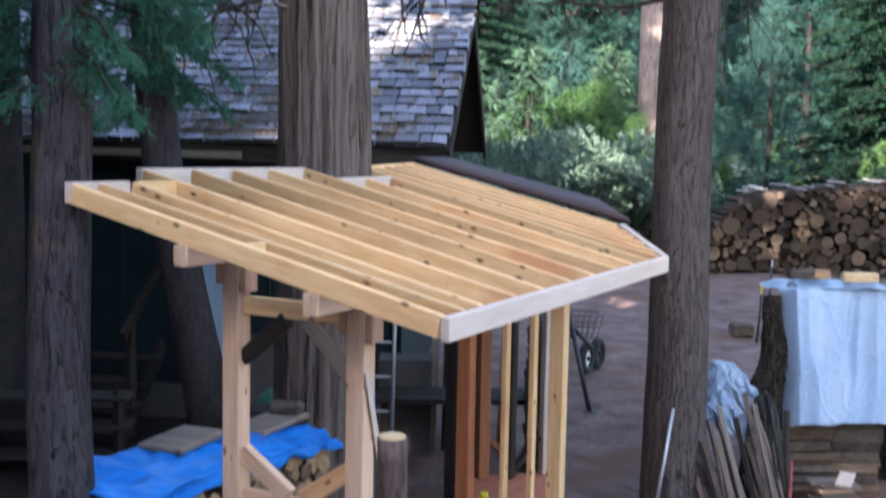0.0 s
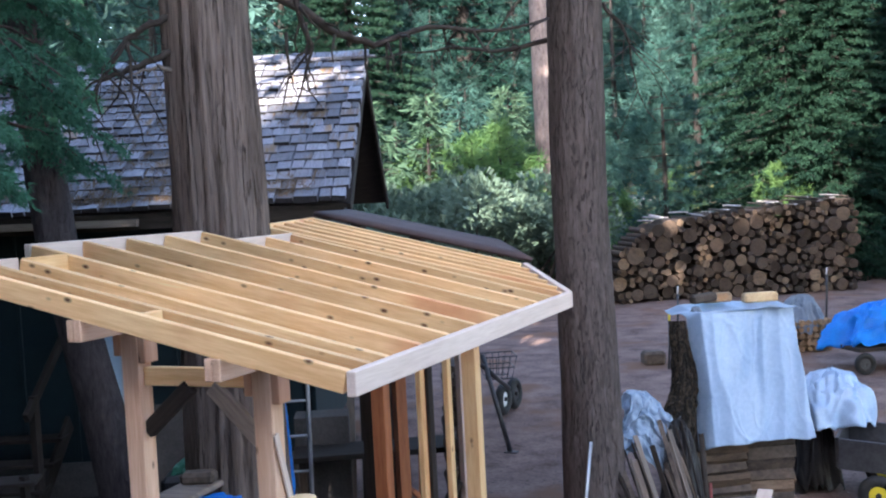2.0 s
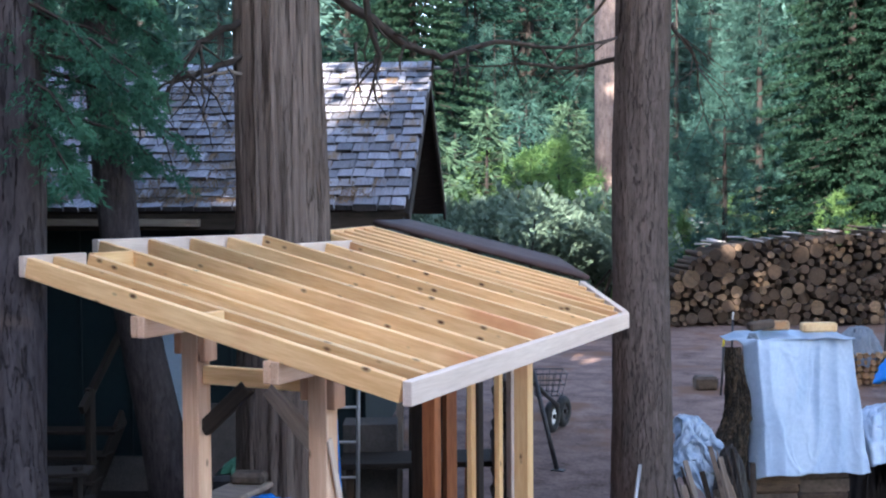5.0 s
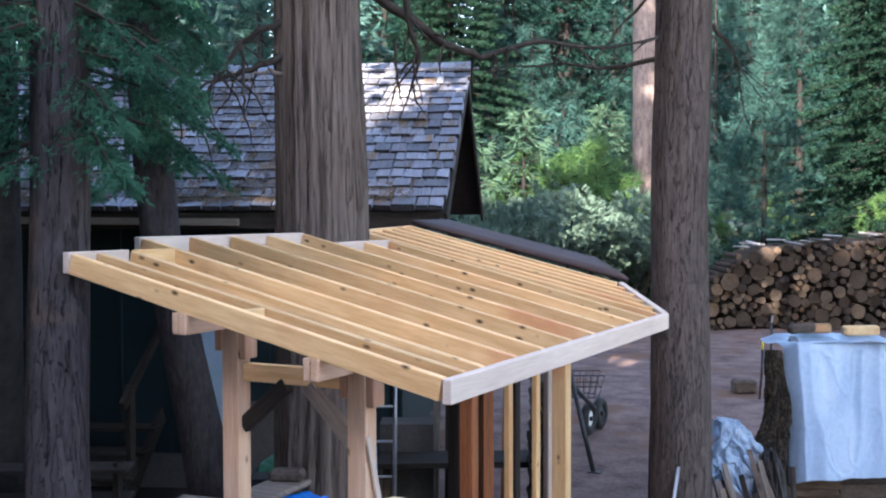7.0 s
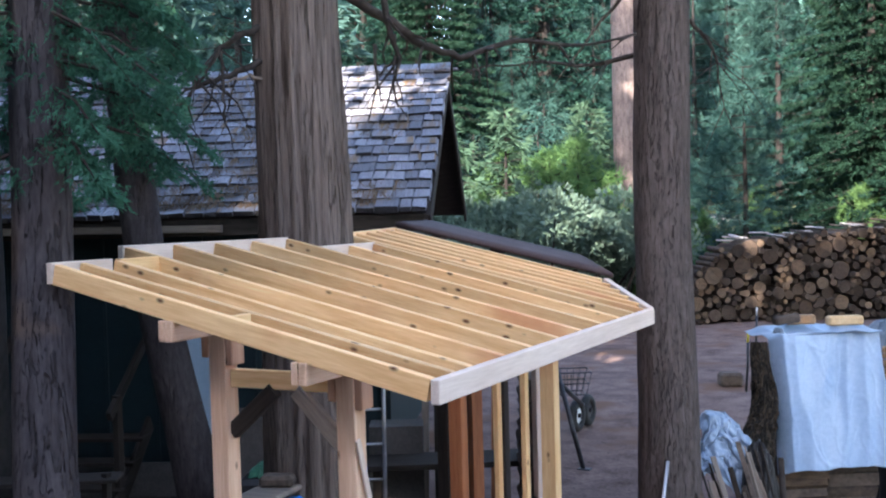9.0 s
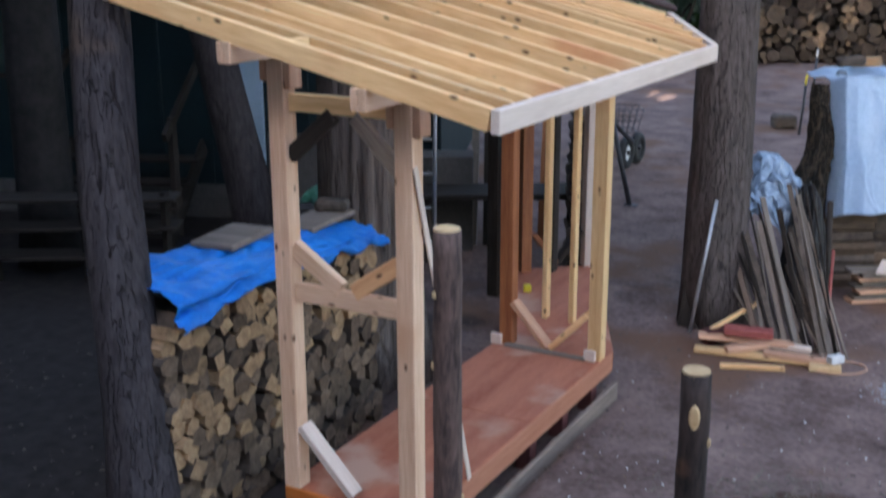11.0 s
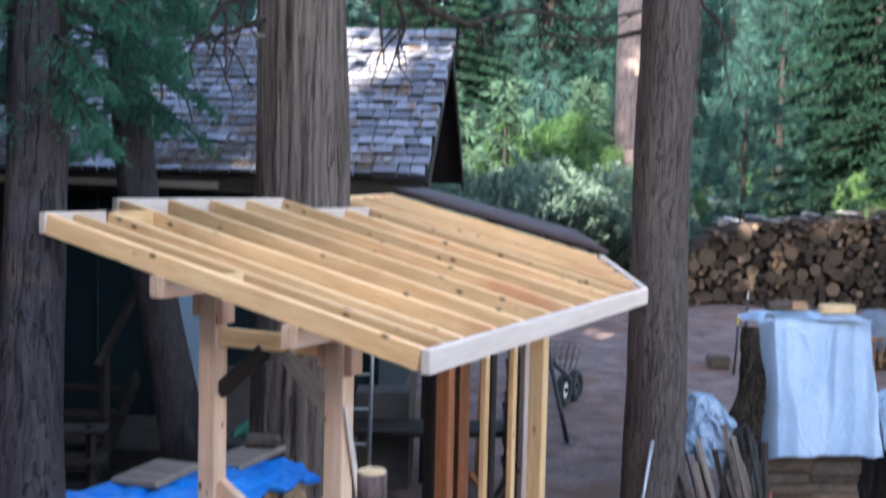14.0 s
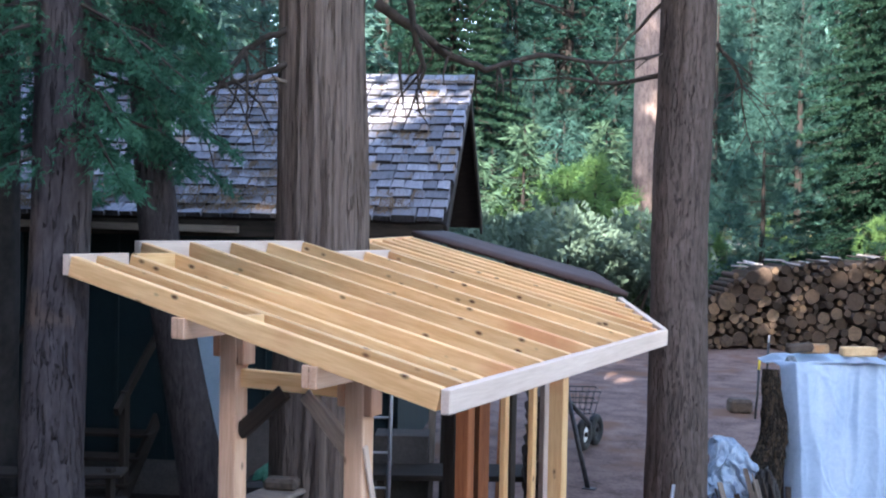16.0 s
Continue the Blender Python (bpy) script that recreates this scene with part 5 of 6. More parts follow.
wet = sheet("damp_soil", damp, 160, 30, M_DAMP, None, thick=0.008)
tagged(wet, "damp red-brown soil round the compost", "ground", kind="structure")
soil = sheet("compost", bed, 150, 40, M_BEDSOIL, None, thick=0.02)
tagged(soil, "dark compost patch with dry grass and white flecks", "compost")
flakes("dry_grass", "tangled dry grass on the dark compost", "grass", 1500, None, 0.035, M_STRAW, 0.035, (1.75, 0.85, 0.45, 0.40), 0.05, 0.9)
flakes("straw", "pale straw along the edge of the compost", "grass", 900, None, 0.04, M_STRAW, 0.04, (1.36, 0.95, 0.12, 0.30), 0.03, 0.9)
flakes("white_fleck", "small white paper flecks on the dark compost", "flecks", 130, (1.4, 3.0, -0.2, 1.3), 0.009, M_CHIPS, 0.3, None, 0.075, 0.3)

flakes("ash_patch", "pale ash and sawdust spilled on the dirt", "ash", 500, None, 0.012, M_ASH, 0.6, (1.68, 3.34, 0.09, 0.10), 0.004, 0.05)

# ---- the foot of the path-side tree: leaning boards, pipe, scrap ----
pipe = tube("pipe", [S3(1.545, 7.92, 0.0), S3(1.70, 8.0, 1.0)], 0.014, M_STEEL, None)
tagged(pipe, "pale metal pipe leaning against the tree trunk", "pipe")
rk = random.Random(9)
for k in range(5):
    p = lumber("leaning_board", S3(1.49 + 0.028 * k, 8.06 - 0.02 * k, 0.0), S3(1.60 + 0.02 * k, 8.2, 0.62 + rk.uniform(-0.1, 0.15)), 0.035, 0.014, M_DARKW, None, side=(0.3, -1, 0))
    tagged(p, "dark thin board leaning against the tree trunk", "board", "boards leaning on the tree")
for k in range(44):
    u = 1.97 + 0.0125 * k
    wide = rk.choice((0.010, 0.014, 0.018, 0.026, 0.04))
    p = lumber("leaning_board", S3(u + 0.03 + rk.uniform(-0.04, 0.04), 7.62 - 0.004 * k + rk.uniform(-0.09, 0.09), 0.0), S3(u - 0.10 + rk.uniform(-0.06, 0.06), 8.15 + rk.uniform(-0.1, 0.1), 0.58 + 0.006 * k + rk.uniform(-0.3, 0.33)), wide, rk.choice((0.008, 0.012, 0.018)), rk.choice((M_GREYW, M_DARKW, M_LOGBARK, M_DIRTYBOARD, M_DARKW, M_BOARD)), None, side=(0.3 + rk.uniform(-0.4, 0.4), -1, 0))
    tagged(p, "rough weathered slab leaning in a bundle by the tree", "board", "slabs leaning by the tree")
for a, b, w, h, mt in (((1.50, 7.5, 0.03), (2.25, 7.25, 0.03), 0.09, 0.03, M_FIR), ((1.62, 7.2, 0.02), (2.05, 7.15, 0.02), 0.04, 0.03, M_FIR), ((1.55, 7.62, 0.09), (2.2, 7.5, 0.06), 0.1, 0.03, M_PINK),
                       ((1.65, 7.7, 0.10), (2.1, 7.95, 0.26), 0.04, 0.02, M_FIR), ((1.95, 7.35, 0.06), (2.35, 7.2, 0.05), 0.08, 0.035, M_PINK), ((2.22, 7.18, 0.03), (2.42, 7.12, 0.03), 0.09, 0.04, M_CUT),
                       ((1.7, 7.4, 0.06), (2.0, 7.45, 0.08), 0.08, 0.04, M_PINK), ((1.95, 7.6, 0.05), (2.3, 7.42, 0.05), 0.07, 0.04, M_PALE), ((1.72, 7.58, 0.15), (2.05, 7.5, 0.14), 0.12, 0.05, M_BRICKRED), ((1.6, 7.66, 0.06), (1.78, 7.72, 0.06), 0.1, 0.1, M_REDPAINT), ((2.34, 7.14, 0.09), (2.44, 7.18, 0.09), 0.06, 0.05, M_CHIPS)):
    p = lumber("lumber_scrap", S3(*a), S3(*b), w, h, mt, None)
    tagged(p, "short offcut of lumber in a heap by the tree", "wood", "lumber scraps by the tree")
hose = tube("cord", [S3(2.42 + 0.2 * math.sin(k * 0.45), 7.2 + 0.13 * math.cos(k * 0.45), 0.015) for k in range(12)], 0.005, M_PINK, None, seg=5)
tagged(hose, "thin pale cord looped on the dirt", "cord")


def drape(name, label, category, cu, cv, w, d, z0, z1, mat, seed, tall=1.0, skew=0.0):
    """A tarp thrown over a heap: a lumpy dome with folds that fall to an uneven hem."""
    def fn(s, t):
        an = s * 2 * math.pi
        r = t ** 0.85
        q = Vector((math.cos(an) * 1.6, math.sin(an) * 1.6, seed + t))
        fold = 0.07 * math.sin(an * 7 + seed + 3 * noise.noise(q)) * t * t + 0.30 * noise.noise(q * 1.4) * t - 0.34 * abs(noise.noise(q * 2.4 + Vector((0, 0, 1.2 * t)))) + 0.08
        u = cu + math.cos(an) * w * r * (1 + fold) + skew * t * math.sin(an)
        v = cv + math.sin(an) * d * r * (1 + fold)
        z = z1 - (z1 - z0) * t ** 2.4 + (z1 - z0) * (0.14 * noise.noise(q * 2.3 + Vector((t * 4, 0, 0))) * (0.3 + t) - 0.26 * abs(noise.noise(q * 2.6 + Vector((t * 2, t * 4, 0)))))
        return S3(u, v, max(z, 0.02))
    ob = sheet(name, fn, 96, 40, mat, None, thick=0.004)
    return tagged(ob, label, category)


def heap_cover(s, t):
    u = 2.07 + 0.46 * s + 0.05 * math.sin(5 * t + 1) + 0.04 * t * (s - 0.5)
    q = Vector((s * 3.4, t * 4.2, 31))
    top = 0.87 + 0.30 * math.sin(math.pi * min(1.0, 0.12 + s * 0.9)) - 0.06 * s
    if t < 0.3:
        v, z = 8.95 - 1.2 * t, top + 0.05 * math.sin(t * 9)
    else:
        k = (t - 0.3) / 0.7
        v, z = 8.59 - 0.16 * k, top - (0.30 + 0.22 * s) * k
    v += 0.10 * abs(noise.noise(q)) + 0.07 * abs(noise.noise(q * 2.3)) + 0.03 * abs(noise.noise(q * 5))
    z += 0.09 * noise.noise(q * 1.3) + 0.05 * abs(noise.noise(q * 3.1))
    u += 0.05 * noise.noise(q * 1.7)
    return S3(u, v, z)


tagged(sheet("tarp", heap_cover, 80, 80, M_DULLSILVER, None, thick=0.004), "crumpled silver tarp over a heap by the tree", "tarp")
drape("tarp", "black plastic sheet slumped beside the silver tarp", "tarp", 2.50, 8.45, 0.17, 0.2, 0.22, 1.02, M_BLACK, 5)
kl = tube("post_stub", [S3(2.68, 8.35, 0), S3(2.72, 8.6, 0.86)], [0.03, 0.025], M_DARKW, None, seg=8)
tagged(kl, "weathered stick propped by the tarp", "stick")
rd = tube("red_handle", [S3(2.62, 8.1, 0.02), S3(2.78, 8.6, 0.45)], 0.014, M_BRICKRED, None)
tagged(rd, "red tool handle leaning among the slabs", "tool")

# ---- firewood rack with its silver tarp ----
rack = thing("firewood_stack", S3(3.25, 9.2, 0), "tall stack of split firewood under a silver tarp", "firewood")
BILLET2 = [split_mesh("split_log", 0.062 + 0.004 * (k % 3), 0.42, M_DARKSPLIT if k % 3 else M_LOGBARK, M_SPLIT if k % 4 == 0 else M_LOGEND, 80 + k) for k in range(9)]
for col in range(2):
    for dep in range(4):
        zz = 0.06
        while zz < 1.72:
            m = SITE @ pose(3.03 + 0.46 * col + rk.uniform(-0.02, 0.02) + 0.03 * dep, 9.06 + 0.115 * dep + 0.12 * col, zz, rk.uniform(0, 360), rk.uniform(-2, 2), rk.uniform(-4, 4))
            put("split_log", rk.choice(BILLET2), rack, "", m)
            zz += rk.uniform(0.085, 0.105)


def silver(s, t):
    """Flat on top, then a long front that hangs in vertical drapes and sharp creases."""
    u = 2.75 + (0.88 + 0.08 * t) * s + 0.07 * t
    q = Vector((s * 2.6, t * 1.6, 9))
    if t < 0.22:
        k = t / 0.22
        v, z = 9.5 - 0.60 * k, 1.80 + 0.035 * noise.noise(Vector((s * 6, t * 9, 2)))
    else:
        k = (t - 0.22) / 0.78
        v, z = 8.90 - 0.05 * k + 0.10 * s, 1.79 - (1.10 + 0.03 * noise.noise(Vector((s * 5, 0, 5)))) * k
    drape_ = 0.5 - abs(noise.noise(Vector((s * 4.5 + 0.8 * t, t * 0.9, 4))))
    crease = max(0.0, 0.10 - abs(noise.noise(Vector((s * 2.2 + t * 2.0, t * 2.2 - s * 2.4, 11))))) * 5
    fine = max(0.0, 0.12 - abs(noise.noise(Vector((s * 5 - t * 3, t * 5 + s * 4, 3))))) * 4
    v += 0.035 * noise.noise(q) - 0.075 * drape_ * min(1.0, t * 2) - 0.008 * crease - 0.007 * fine
    u += 0.02 * noise.noise(q * 2) + 0.02 * crease * t
    if s < 0.10:
        v += 1.3 * (0.10 - s)
        z -= 0.6 * (0.10 - s)
    return S3(u, v, z)


st = sheet("tarp", silver, 130, 130, M_SILVER, None, thick=0.004)
tagged(st, "large silver tarp hanging down the front of the firewood stack", "tarp")
corner = drape("tarp", "folded grey corner of the silver tarp", "tarp", 2.86, 9.05, 0.07, 0.12, 1.66, 1.83, M_GREYTARP, 12)
for a, b, r, mt in (((2.84, 9.1, 1.88), (3.06, 9.15, 1.90), 0.045, M_LOGBARK), ((2.98, 9.25, 1.87), (3.22, 9.2, 1.88), 0.05, M_SPLIT), ((3.32, 9.2, 1.86), (3.62, 9.22, 1.86), 0.05, M_CUT)):
    p = lumber("wood_block", S3(*a), S3(*b), r * 2, r * 1.6, mt, None, bevel=0.015)
    tagged(p, "split block of firewood weighing down the tarp", "wood", "blocks on the tarp")
bk = thing("bark_slab", S3(2.76, 9.0, 0), "tall slab of flaky bark leaning at the firewood stack", "bark")
ROWS_ = 64
vs, fs = tube_data([S3(2.60 + 0.12 * k / ROWS_ + 0.03 * math.sin(k * 0.17), 8.84 + 0.2 * k / ROWS_, 1.72 * k / ROWS_) for k in range(ROWS_ + 1)],
                   [0.14 * (1 - 0.62 * (k / ROWS_) ** 2.2) for k in range(ROWS_ + 1)], 44,
                   rough=lambda i, k, p: 1 + 0.22 * noise.noise(Vector((math.cos(k / 7.0) * 2, math.sin(k / 7.0) * 2, i * 0.13))) + 0.55 * (0.35 - abs(noise.noise(Vector((math.cos(k / 7.0) * 5, math.sin(k / 7.0) * 5, i * 0.28))))))
mesh("slab", vs, fs, M_FLAKY, bk)
for k in range(9):
    p = lumber("plank", S3(2.98 + rk.uniform(-0.06, 0.05), 8.62 + rk.uniform(-0.05, 0.05), 0.02 + 0.032 * k), S3(3.32 + rk.uniform(-0.05, 0.06), 8.70 + rk.uniform(-0.05, 0.05), 0.02 + 0.032 * k), 0.13, 0.026, M_GREYW if k % 3 else M_PINK, None)
    tagged(p, "short weathered plank in a low stack", "plank", "low plank stack")
p = lumber("plank", S3(3.14, 8.45, 0.30), S3(3.24, 8.62, 0.36), 0.12, 0.02, M_PALE, None)
tagged(p, "pale plank lying on the low plank stack", "plank")
for k in range(6):
    p = lumber("log_round", S3(3.5 + 0.02 * k, 8.75 - 0.03 * k, 0.05), S3(3.66 + 0.05 * k, 8.55, 0.05), 0.09, 0.08, M_LOGBARK if k % 2 else M_CUT, None, bevel=0.02)
    tagged(p, "short split log lying on the dirt", "wood", "loose split logs")

# ---- garden trailer with white tarp, far carts ----
tr = thing("garden_trailer", S3(4.5, 9.2, 0), "dark blue-grey steel garden trailer with yellow wheels", "trailer")
lumber("side_panel", S3(4.05, 9.05, 0.50), S3(4.75, 8.65, 0.44), 0.03, 0.26, M_DARKSTEEL, tr)
lumber("side_panel", S3(4.45, 9.75, 0.50), S3(5.15, 9.35, 0.44), 0.03, 0.26, M_DARKSTEEL, tr)
lumber("tailgate", S3(4.05, 9.08, 0.50), S3(4.44, 9.74, 0.50), 0.03, 0.26, M_DARKSTEEL, tr)
lumber("floor", S3(4.25, 9.4, 0.38), S3(4.95, 9.0, 0.34), 0.7, 0.03, M_DARKSTEEL, tr)
lumber("end_panel", S3(4.75, 8.67, 0.44), S3(5.14, 9.34, 0.44), 0.03, 0.26, M_STEEL, tr)


def wheel(parent, c, axis, r, w, rimmat):
    c, axis = Vector(c), Vector(axis).normalized()
    e1 = axis.cross(Vector((0, 0, 1))).normalized()
    e2 = axis.cross(e1)
    seg, ring = 24, 10
    vs, fs = [], []
    for i in range(seg):
        a = 2 * math.pi * i / seg
        d = e1 * math.cos(a) + e2 * math.sin(a)
        for k in range(ring):
            b = 2 * math.pi * k / ring
            vs.append(c + d * (r - w * 0.55 + math.cos(b) * w * 0.55) + axis * math.sin(b) * w * 0.5)
    for i in range(seg):
        for k in range(ring):
            fs.append((i * ring + k, ((i + 1) % seg) * ring + k, ((i + 1) % seg) * ring + (k + 1) % ring, i * ring + (k + 1) % ring))
    wh = mesh("wheel", *tube_data([c - axis * w * 0.2, c + axis * w * 0.2], [r * 0.55, r * 0.55], 20), rimmat, parent)
    mesh("tyre", vs, fs, M_RUBBER, wh, "black rubber tyre", smooth=True)
    mesh("hub", *tube_data([c - axis * w * 0.5, c + axis * w * 0.5], [r * 0.14, r * 0.14], 12), M_DARKSTEEL, wh)
    return wh


ax_t = site(4.45, 9.75) - site(4.05, 9.05)
wheel(tr, S3(4.30, 8.86, 0.17), ax_t, 0.17, 0.09, M_YELLOW)
wheel(tr, S3(4.72, 9.60, 0.17), ax_t, 0.17, 0.09, M_YELLOW)
drape("tarp", "silver-white tarp heaped over the garden trailer", "tarp", 4.30, 9.75, 0.42, 0.36, 0.66, 1.10, M_SILVER, 17)
# black sheet put where the hollow under the tarp is only dark
drape("tarp", "black sheet standing for the dark hollow under the silver-white tarp", "tarp", 4.15, 9.85, 0.25, 0.3, 0.1, 0.9, M_BLACK, 19)
bl = tube("blue_bucket", [S3(4.05, 8.0, 0.0), S3(4.05, 8.0, 0.22)], [0.10, 0.12], M_BLUEPL, None, seg=16)
tagged(bl, "dark blue plastic bucket on the dirt", "bucket")
lv = lumber("spirit_level", S3(3.85, 8.3, 0.24), S3(4.6, 8.15, 0.22), 0.03, 0.06, M_YELLOW, None)
tagged(lv, "yellow bar lying by the blue bucket", "tool")
pl = lumber("plank", S3(3.6, 8.0, 0.05), S3(3.95, 8.3, 0.12), 0.14, 0.03, M_PALE, None)
tagged(pl, "pale plank lying near the bucket", "plank")
drape("tarp", "bright blue tarp over a cart in the clearing", "tarp", 7.82, 15.6, 0.98, 0.6, 0.42, 0.99, M_BLUETARP, 23)
fc = thing("flat_cart", S3(7.6, 15.5, 0), "low dark cart under the blue tarp", "cart")
lumber("bed", S3(7.0, 15.4, 0.36), S3(8.65, 15.6, 0.34), 0.8, 0.06, M_DARKW, fc)
for u in (7.15, 8.5):
    wheel(fc, S3(u, 15.05, 0.16), site(0, 1) - site(0, 0), 0.16, 0.08, M_DARKSTEEL)
drape("tarp", "dark grey tarp over stacked firewood in the clearing", "tarp", 7.3, 17.6, 0.40, 0.4, 0.38, 0.92, M_GREYTARP, 27)
stack2 = thing("firewood_stack", S3(7.3, 17.3, 0), "low stack of yellow split firewood under a grey tarp", "firewood")
for i in range(6):
    for j in range(5):
        put("split_log", rk.choice(BILLETS), stack2, "", SITE @ pose(7.02 + 0.115 * i, 17.4, 0.07 + 0.105 * j, rk.uniform(0, 360), 0, 90 + rk.uniform(-3, 3)))
for u, v, h, mt in ((4.75, 16.6, 0.75, M_YELLOW), (5.9, 20.0, 0.8, M_WHITE), (9.2, 21, 0.9, M_WHITE)):
    s_ = tube("marker_stake", [S3(u, v, 0), S3(u + 0.03, v, h * 0.55), S3(u + 0.04, v, h)], [0.02, 0.02, 0.022], M_DARKSTEEL, None, seg=6)
    tagged(s_, "thin marker stake standing in the clearing", "stake", "marker stakes")
    rbn = tube("marker_flag", [S3(u + 0.035, v, h), S3(u + 0.05, v, h + 0.14)], 0.016, mt, None, seg=6)
    tagged(rbn, "bright flagging on a marker stake", "flag", "marker flags")
cb = lumber("chopping_block", S3(4.5, 17.2, 0.10), S3(4.85, 17.2, 0.10), 0.3, 0.22, M_LOGBARK, None, bevel=0.04)
tagged(cb, "low dark chopping block in the clearing", "block")

# ---- wheeled splitter by the lean-to ----
sp = thing("log_splitter", S3(1.7, 13.5, 0), "wheeled dark steel frame with a prop leg and wire basket", "machine")
ax_s = site(0.9, -0.5) - site(0, 0)
wheel(sp, S3(1.83, 14.0, 0.21), ax_s, 0.21, 0.11, M_WHITE)
wheel(sp, S3(2.02, 14.35, 0.21), ax_s, 0.21, 0.11, M_DARKSTEEL)
tube("prop_leg", [S3(1.40, 12.3, 1.05), S3(1.62, 11.95, 0.0)], 0.028, M_DARKSTEEL, sp)
tube("drawbar", [S3(1.38, 12.2, 0.95), S3(1.9, 14.0, 0.35)], 0.03, M_DARKSTEEL, sp)
tube("axle", [S3(1.83, 14.0, 0.21), S3(2.02, 14.35, 0.21)], 0.025, M_DARKSTEEL, sp)
def basket(fu, fv, z):
    return S3(1.52 + 0.42 * fu + 0.05 * (z - 0.6), 13.45 + 0.42 * fv, z)
for z_, g_ in ((0.84, 0.0), (0.70, 0.06), (0.56, 0.12)):
    tube("basket_rim", [basket(a_, b_, z_) for a_, b_ in ((g_, g_), (1 - g_, g_), (1 - g_, 1 - g_), (g_, 1 - g_), (g_, g_))], 0.007, M_DARKSTEEL, sp, seg=5)
for k in range(6):
    f = k / 5
    tube("basket_wire", [basket(f, 0, 0.84), basket(0.12 + 0.76 * f, 0.12, 0.56), basket(0.12 + 0.76 * f, 0.88, 0.56), basket(f, 1, 0.84)], 0.005, M_DARKSTEEL, sp, seg=5)
block("foot_plate", S3(1.63, 11.94, 0.012), (0.14, 0.1, 0.02), M_DARKSTEEL, sp)

# ---- firewood and stored things in the dark between lean-to and cabin ----
DARKBILLETS = [split_mesh("split_log", 0.05, 0.4, M_LOGBARK, M_LOGEND, 500 + k) for k in range(5)]
st3 = thing("firewood_stack", S3(0.9, 9.6, 0), "narrow stack of dark split firewood beside the lean-to post", "firewood")
for j in range(14):
    for i in range(3):
        put("split_log", rk.choice(DARKBILLETS), st3, "", SITE @ pose(0.78 + 0.10 * i + rk.uniform(-0.02, 0.02), 9.6 + rk.uniform(-0.03, 0.03), 0.07 + 0.10 * j, rk.uniform(0, 360), 0, 90))
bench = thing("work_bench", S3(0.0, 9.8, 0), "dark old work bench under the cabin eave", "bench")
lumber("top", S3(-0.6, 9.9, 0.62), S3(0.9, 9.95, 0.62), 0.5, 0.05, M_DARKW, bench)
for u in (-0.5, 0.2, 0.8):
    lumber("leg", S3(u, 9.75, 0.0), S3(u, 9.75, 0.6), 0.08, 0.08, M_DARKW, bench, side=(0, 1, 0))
for k in range(6):
    p = lumber("stored_board", S3(-0.1 + 0.13 * k, 10.3, 0.0), S3(-0.08 + 0.13 * k + rk.uniform(-0.05, 0.05), 10.75, 1.6 + rk.uniform(-0.4, 0.5)), 0.07, 0.025, rk.choice((M_DARKW, M_DARKW, M_GREYW, M_REDW)), None, side=(0.3, -1, 0))
    tagged(p, "old board stored upright against the cabin", "board", "boards against the cabin")
cr = block("concrete_block", S3(-0.35, 10.3, 0.45), (0.5, 0.35, 0.9), M_CONC, None, rz=27)
tagged(cr, "rough grey concrete pier by the ladder", "block")
tb = block("storage_tub", S3(-1.42, 9.2, 0.55), (0.42, 0.32, 0.3), M_BLACK, None, rz=27, bevel=0.04)
tagged(tb, "black plastic storage tub on the porch", "tub")
stand = block("tub_stand", S3(-1.42, 9.2, 0.2), (0.5, 0.4, 0.4), M_DARKW, None, rz=27, bevel=0.01)
tagged(stand, "dark wooden stand under the storage tub", "stand")
gb = drape("garden_bag", "green and white bag lying on the storage tub", "bag", -1.38, 9.2, 0.17, 0.12, 0.70, 0.83, M_GREEN, 33)
pn = block("plywood_sheet", S3(-1.75, 10.2, 0.75), (0.55, 0.03, 0.7), M_CONC, None, rz=24)
tagged(pn, "grey plywood sheet standing by the tub", "sheet")
bj = drape("blue_cloth", "blue cloth hanging beside the ladder", "cloth", -0.62, 9.0, 0.07, 0.06, 0.55, 1.35, M_BLUETARP, 35)
br = thing("wood_shelf", S3(-3.5, 9.3, 0), "dark low wooden shelf beside the porch steps", "shelf")
for k in range(3):
    lumber("board", S3(-4.3, 9.0, 0.25 + 0.25 * k), S3(-2.6, 9.1, 0.25 + 0.25 * k), 0.3, 0.03, M_DARKW, br)
for u in (-4.2, -3.4, -2.7):
    lumber("upright", S3(u, 9.05, 0), S3(u, 9.05, 0.8), 0.06, 0.06, M_DARKW, br, side=(0, 1, 0))
tape = block("yellow_tape_measure", (-1.02, 3.35, 0.325), (0.06, 0.05, 0.06), M_YELLOW, None, rz=30, bevel=0.01)
tagged(tape, "small yellow tape measure forgotten on the platform", "tool")

# ---- the long stack of logs at the back of the clearing ----
logs = thing("log_stack", S3(9.3, 26.3, 0), "long head-high stack of old cut logs across the clearing", "logs")


def log_mesh(seed):
    r_ = random.Random(seed)
    n = 14
    prof = [(math.cos(2 * math.pi * k / n) * r_.uniform(0.92, 1.06), math.sin(2 * math.pi * k / n) * r_.uniform(0.92, 1.06)) for k in range(n)]
    vs = [(a, -0.6 + r_.uniform(-0.02, 0.02), b) for a, b in prof] + [(a, 0.6, b) for a, b in prof]
    fs = [tuple(range(n)), tuple(range(2 * n - 1, n - 1, -1))] + [(k, n + k, n + (k + 1) % n, (k + 1) % n) for k in range(n)]
    me = bpy.data.meshes.new("log")
    me.from_pydata(vs, [], fs)
    me.materials.append(M_LOGBARK); me.materials.append(M_TANEND if seed % 6 == 0 else M_LOGEND)
    me.polygons.foreach_set("material_index", [1, 1] + [0] * n)
    return me


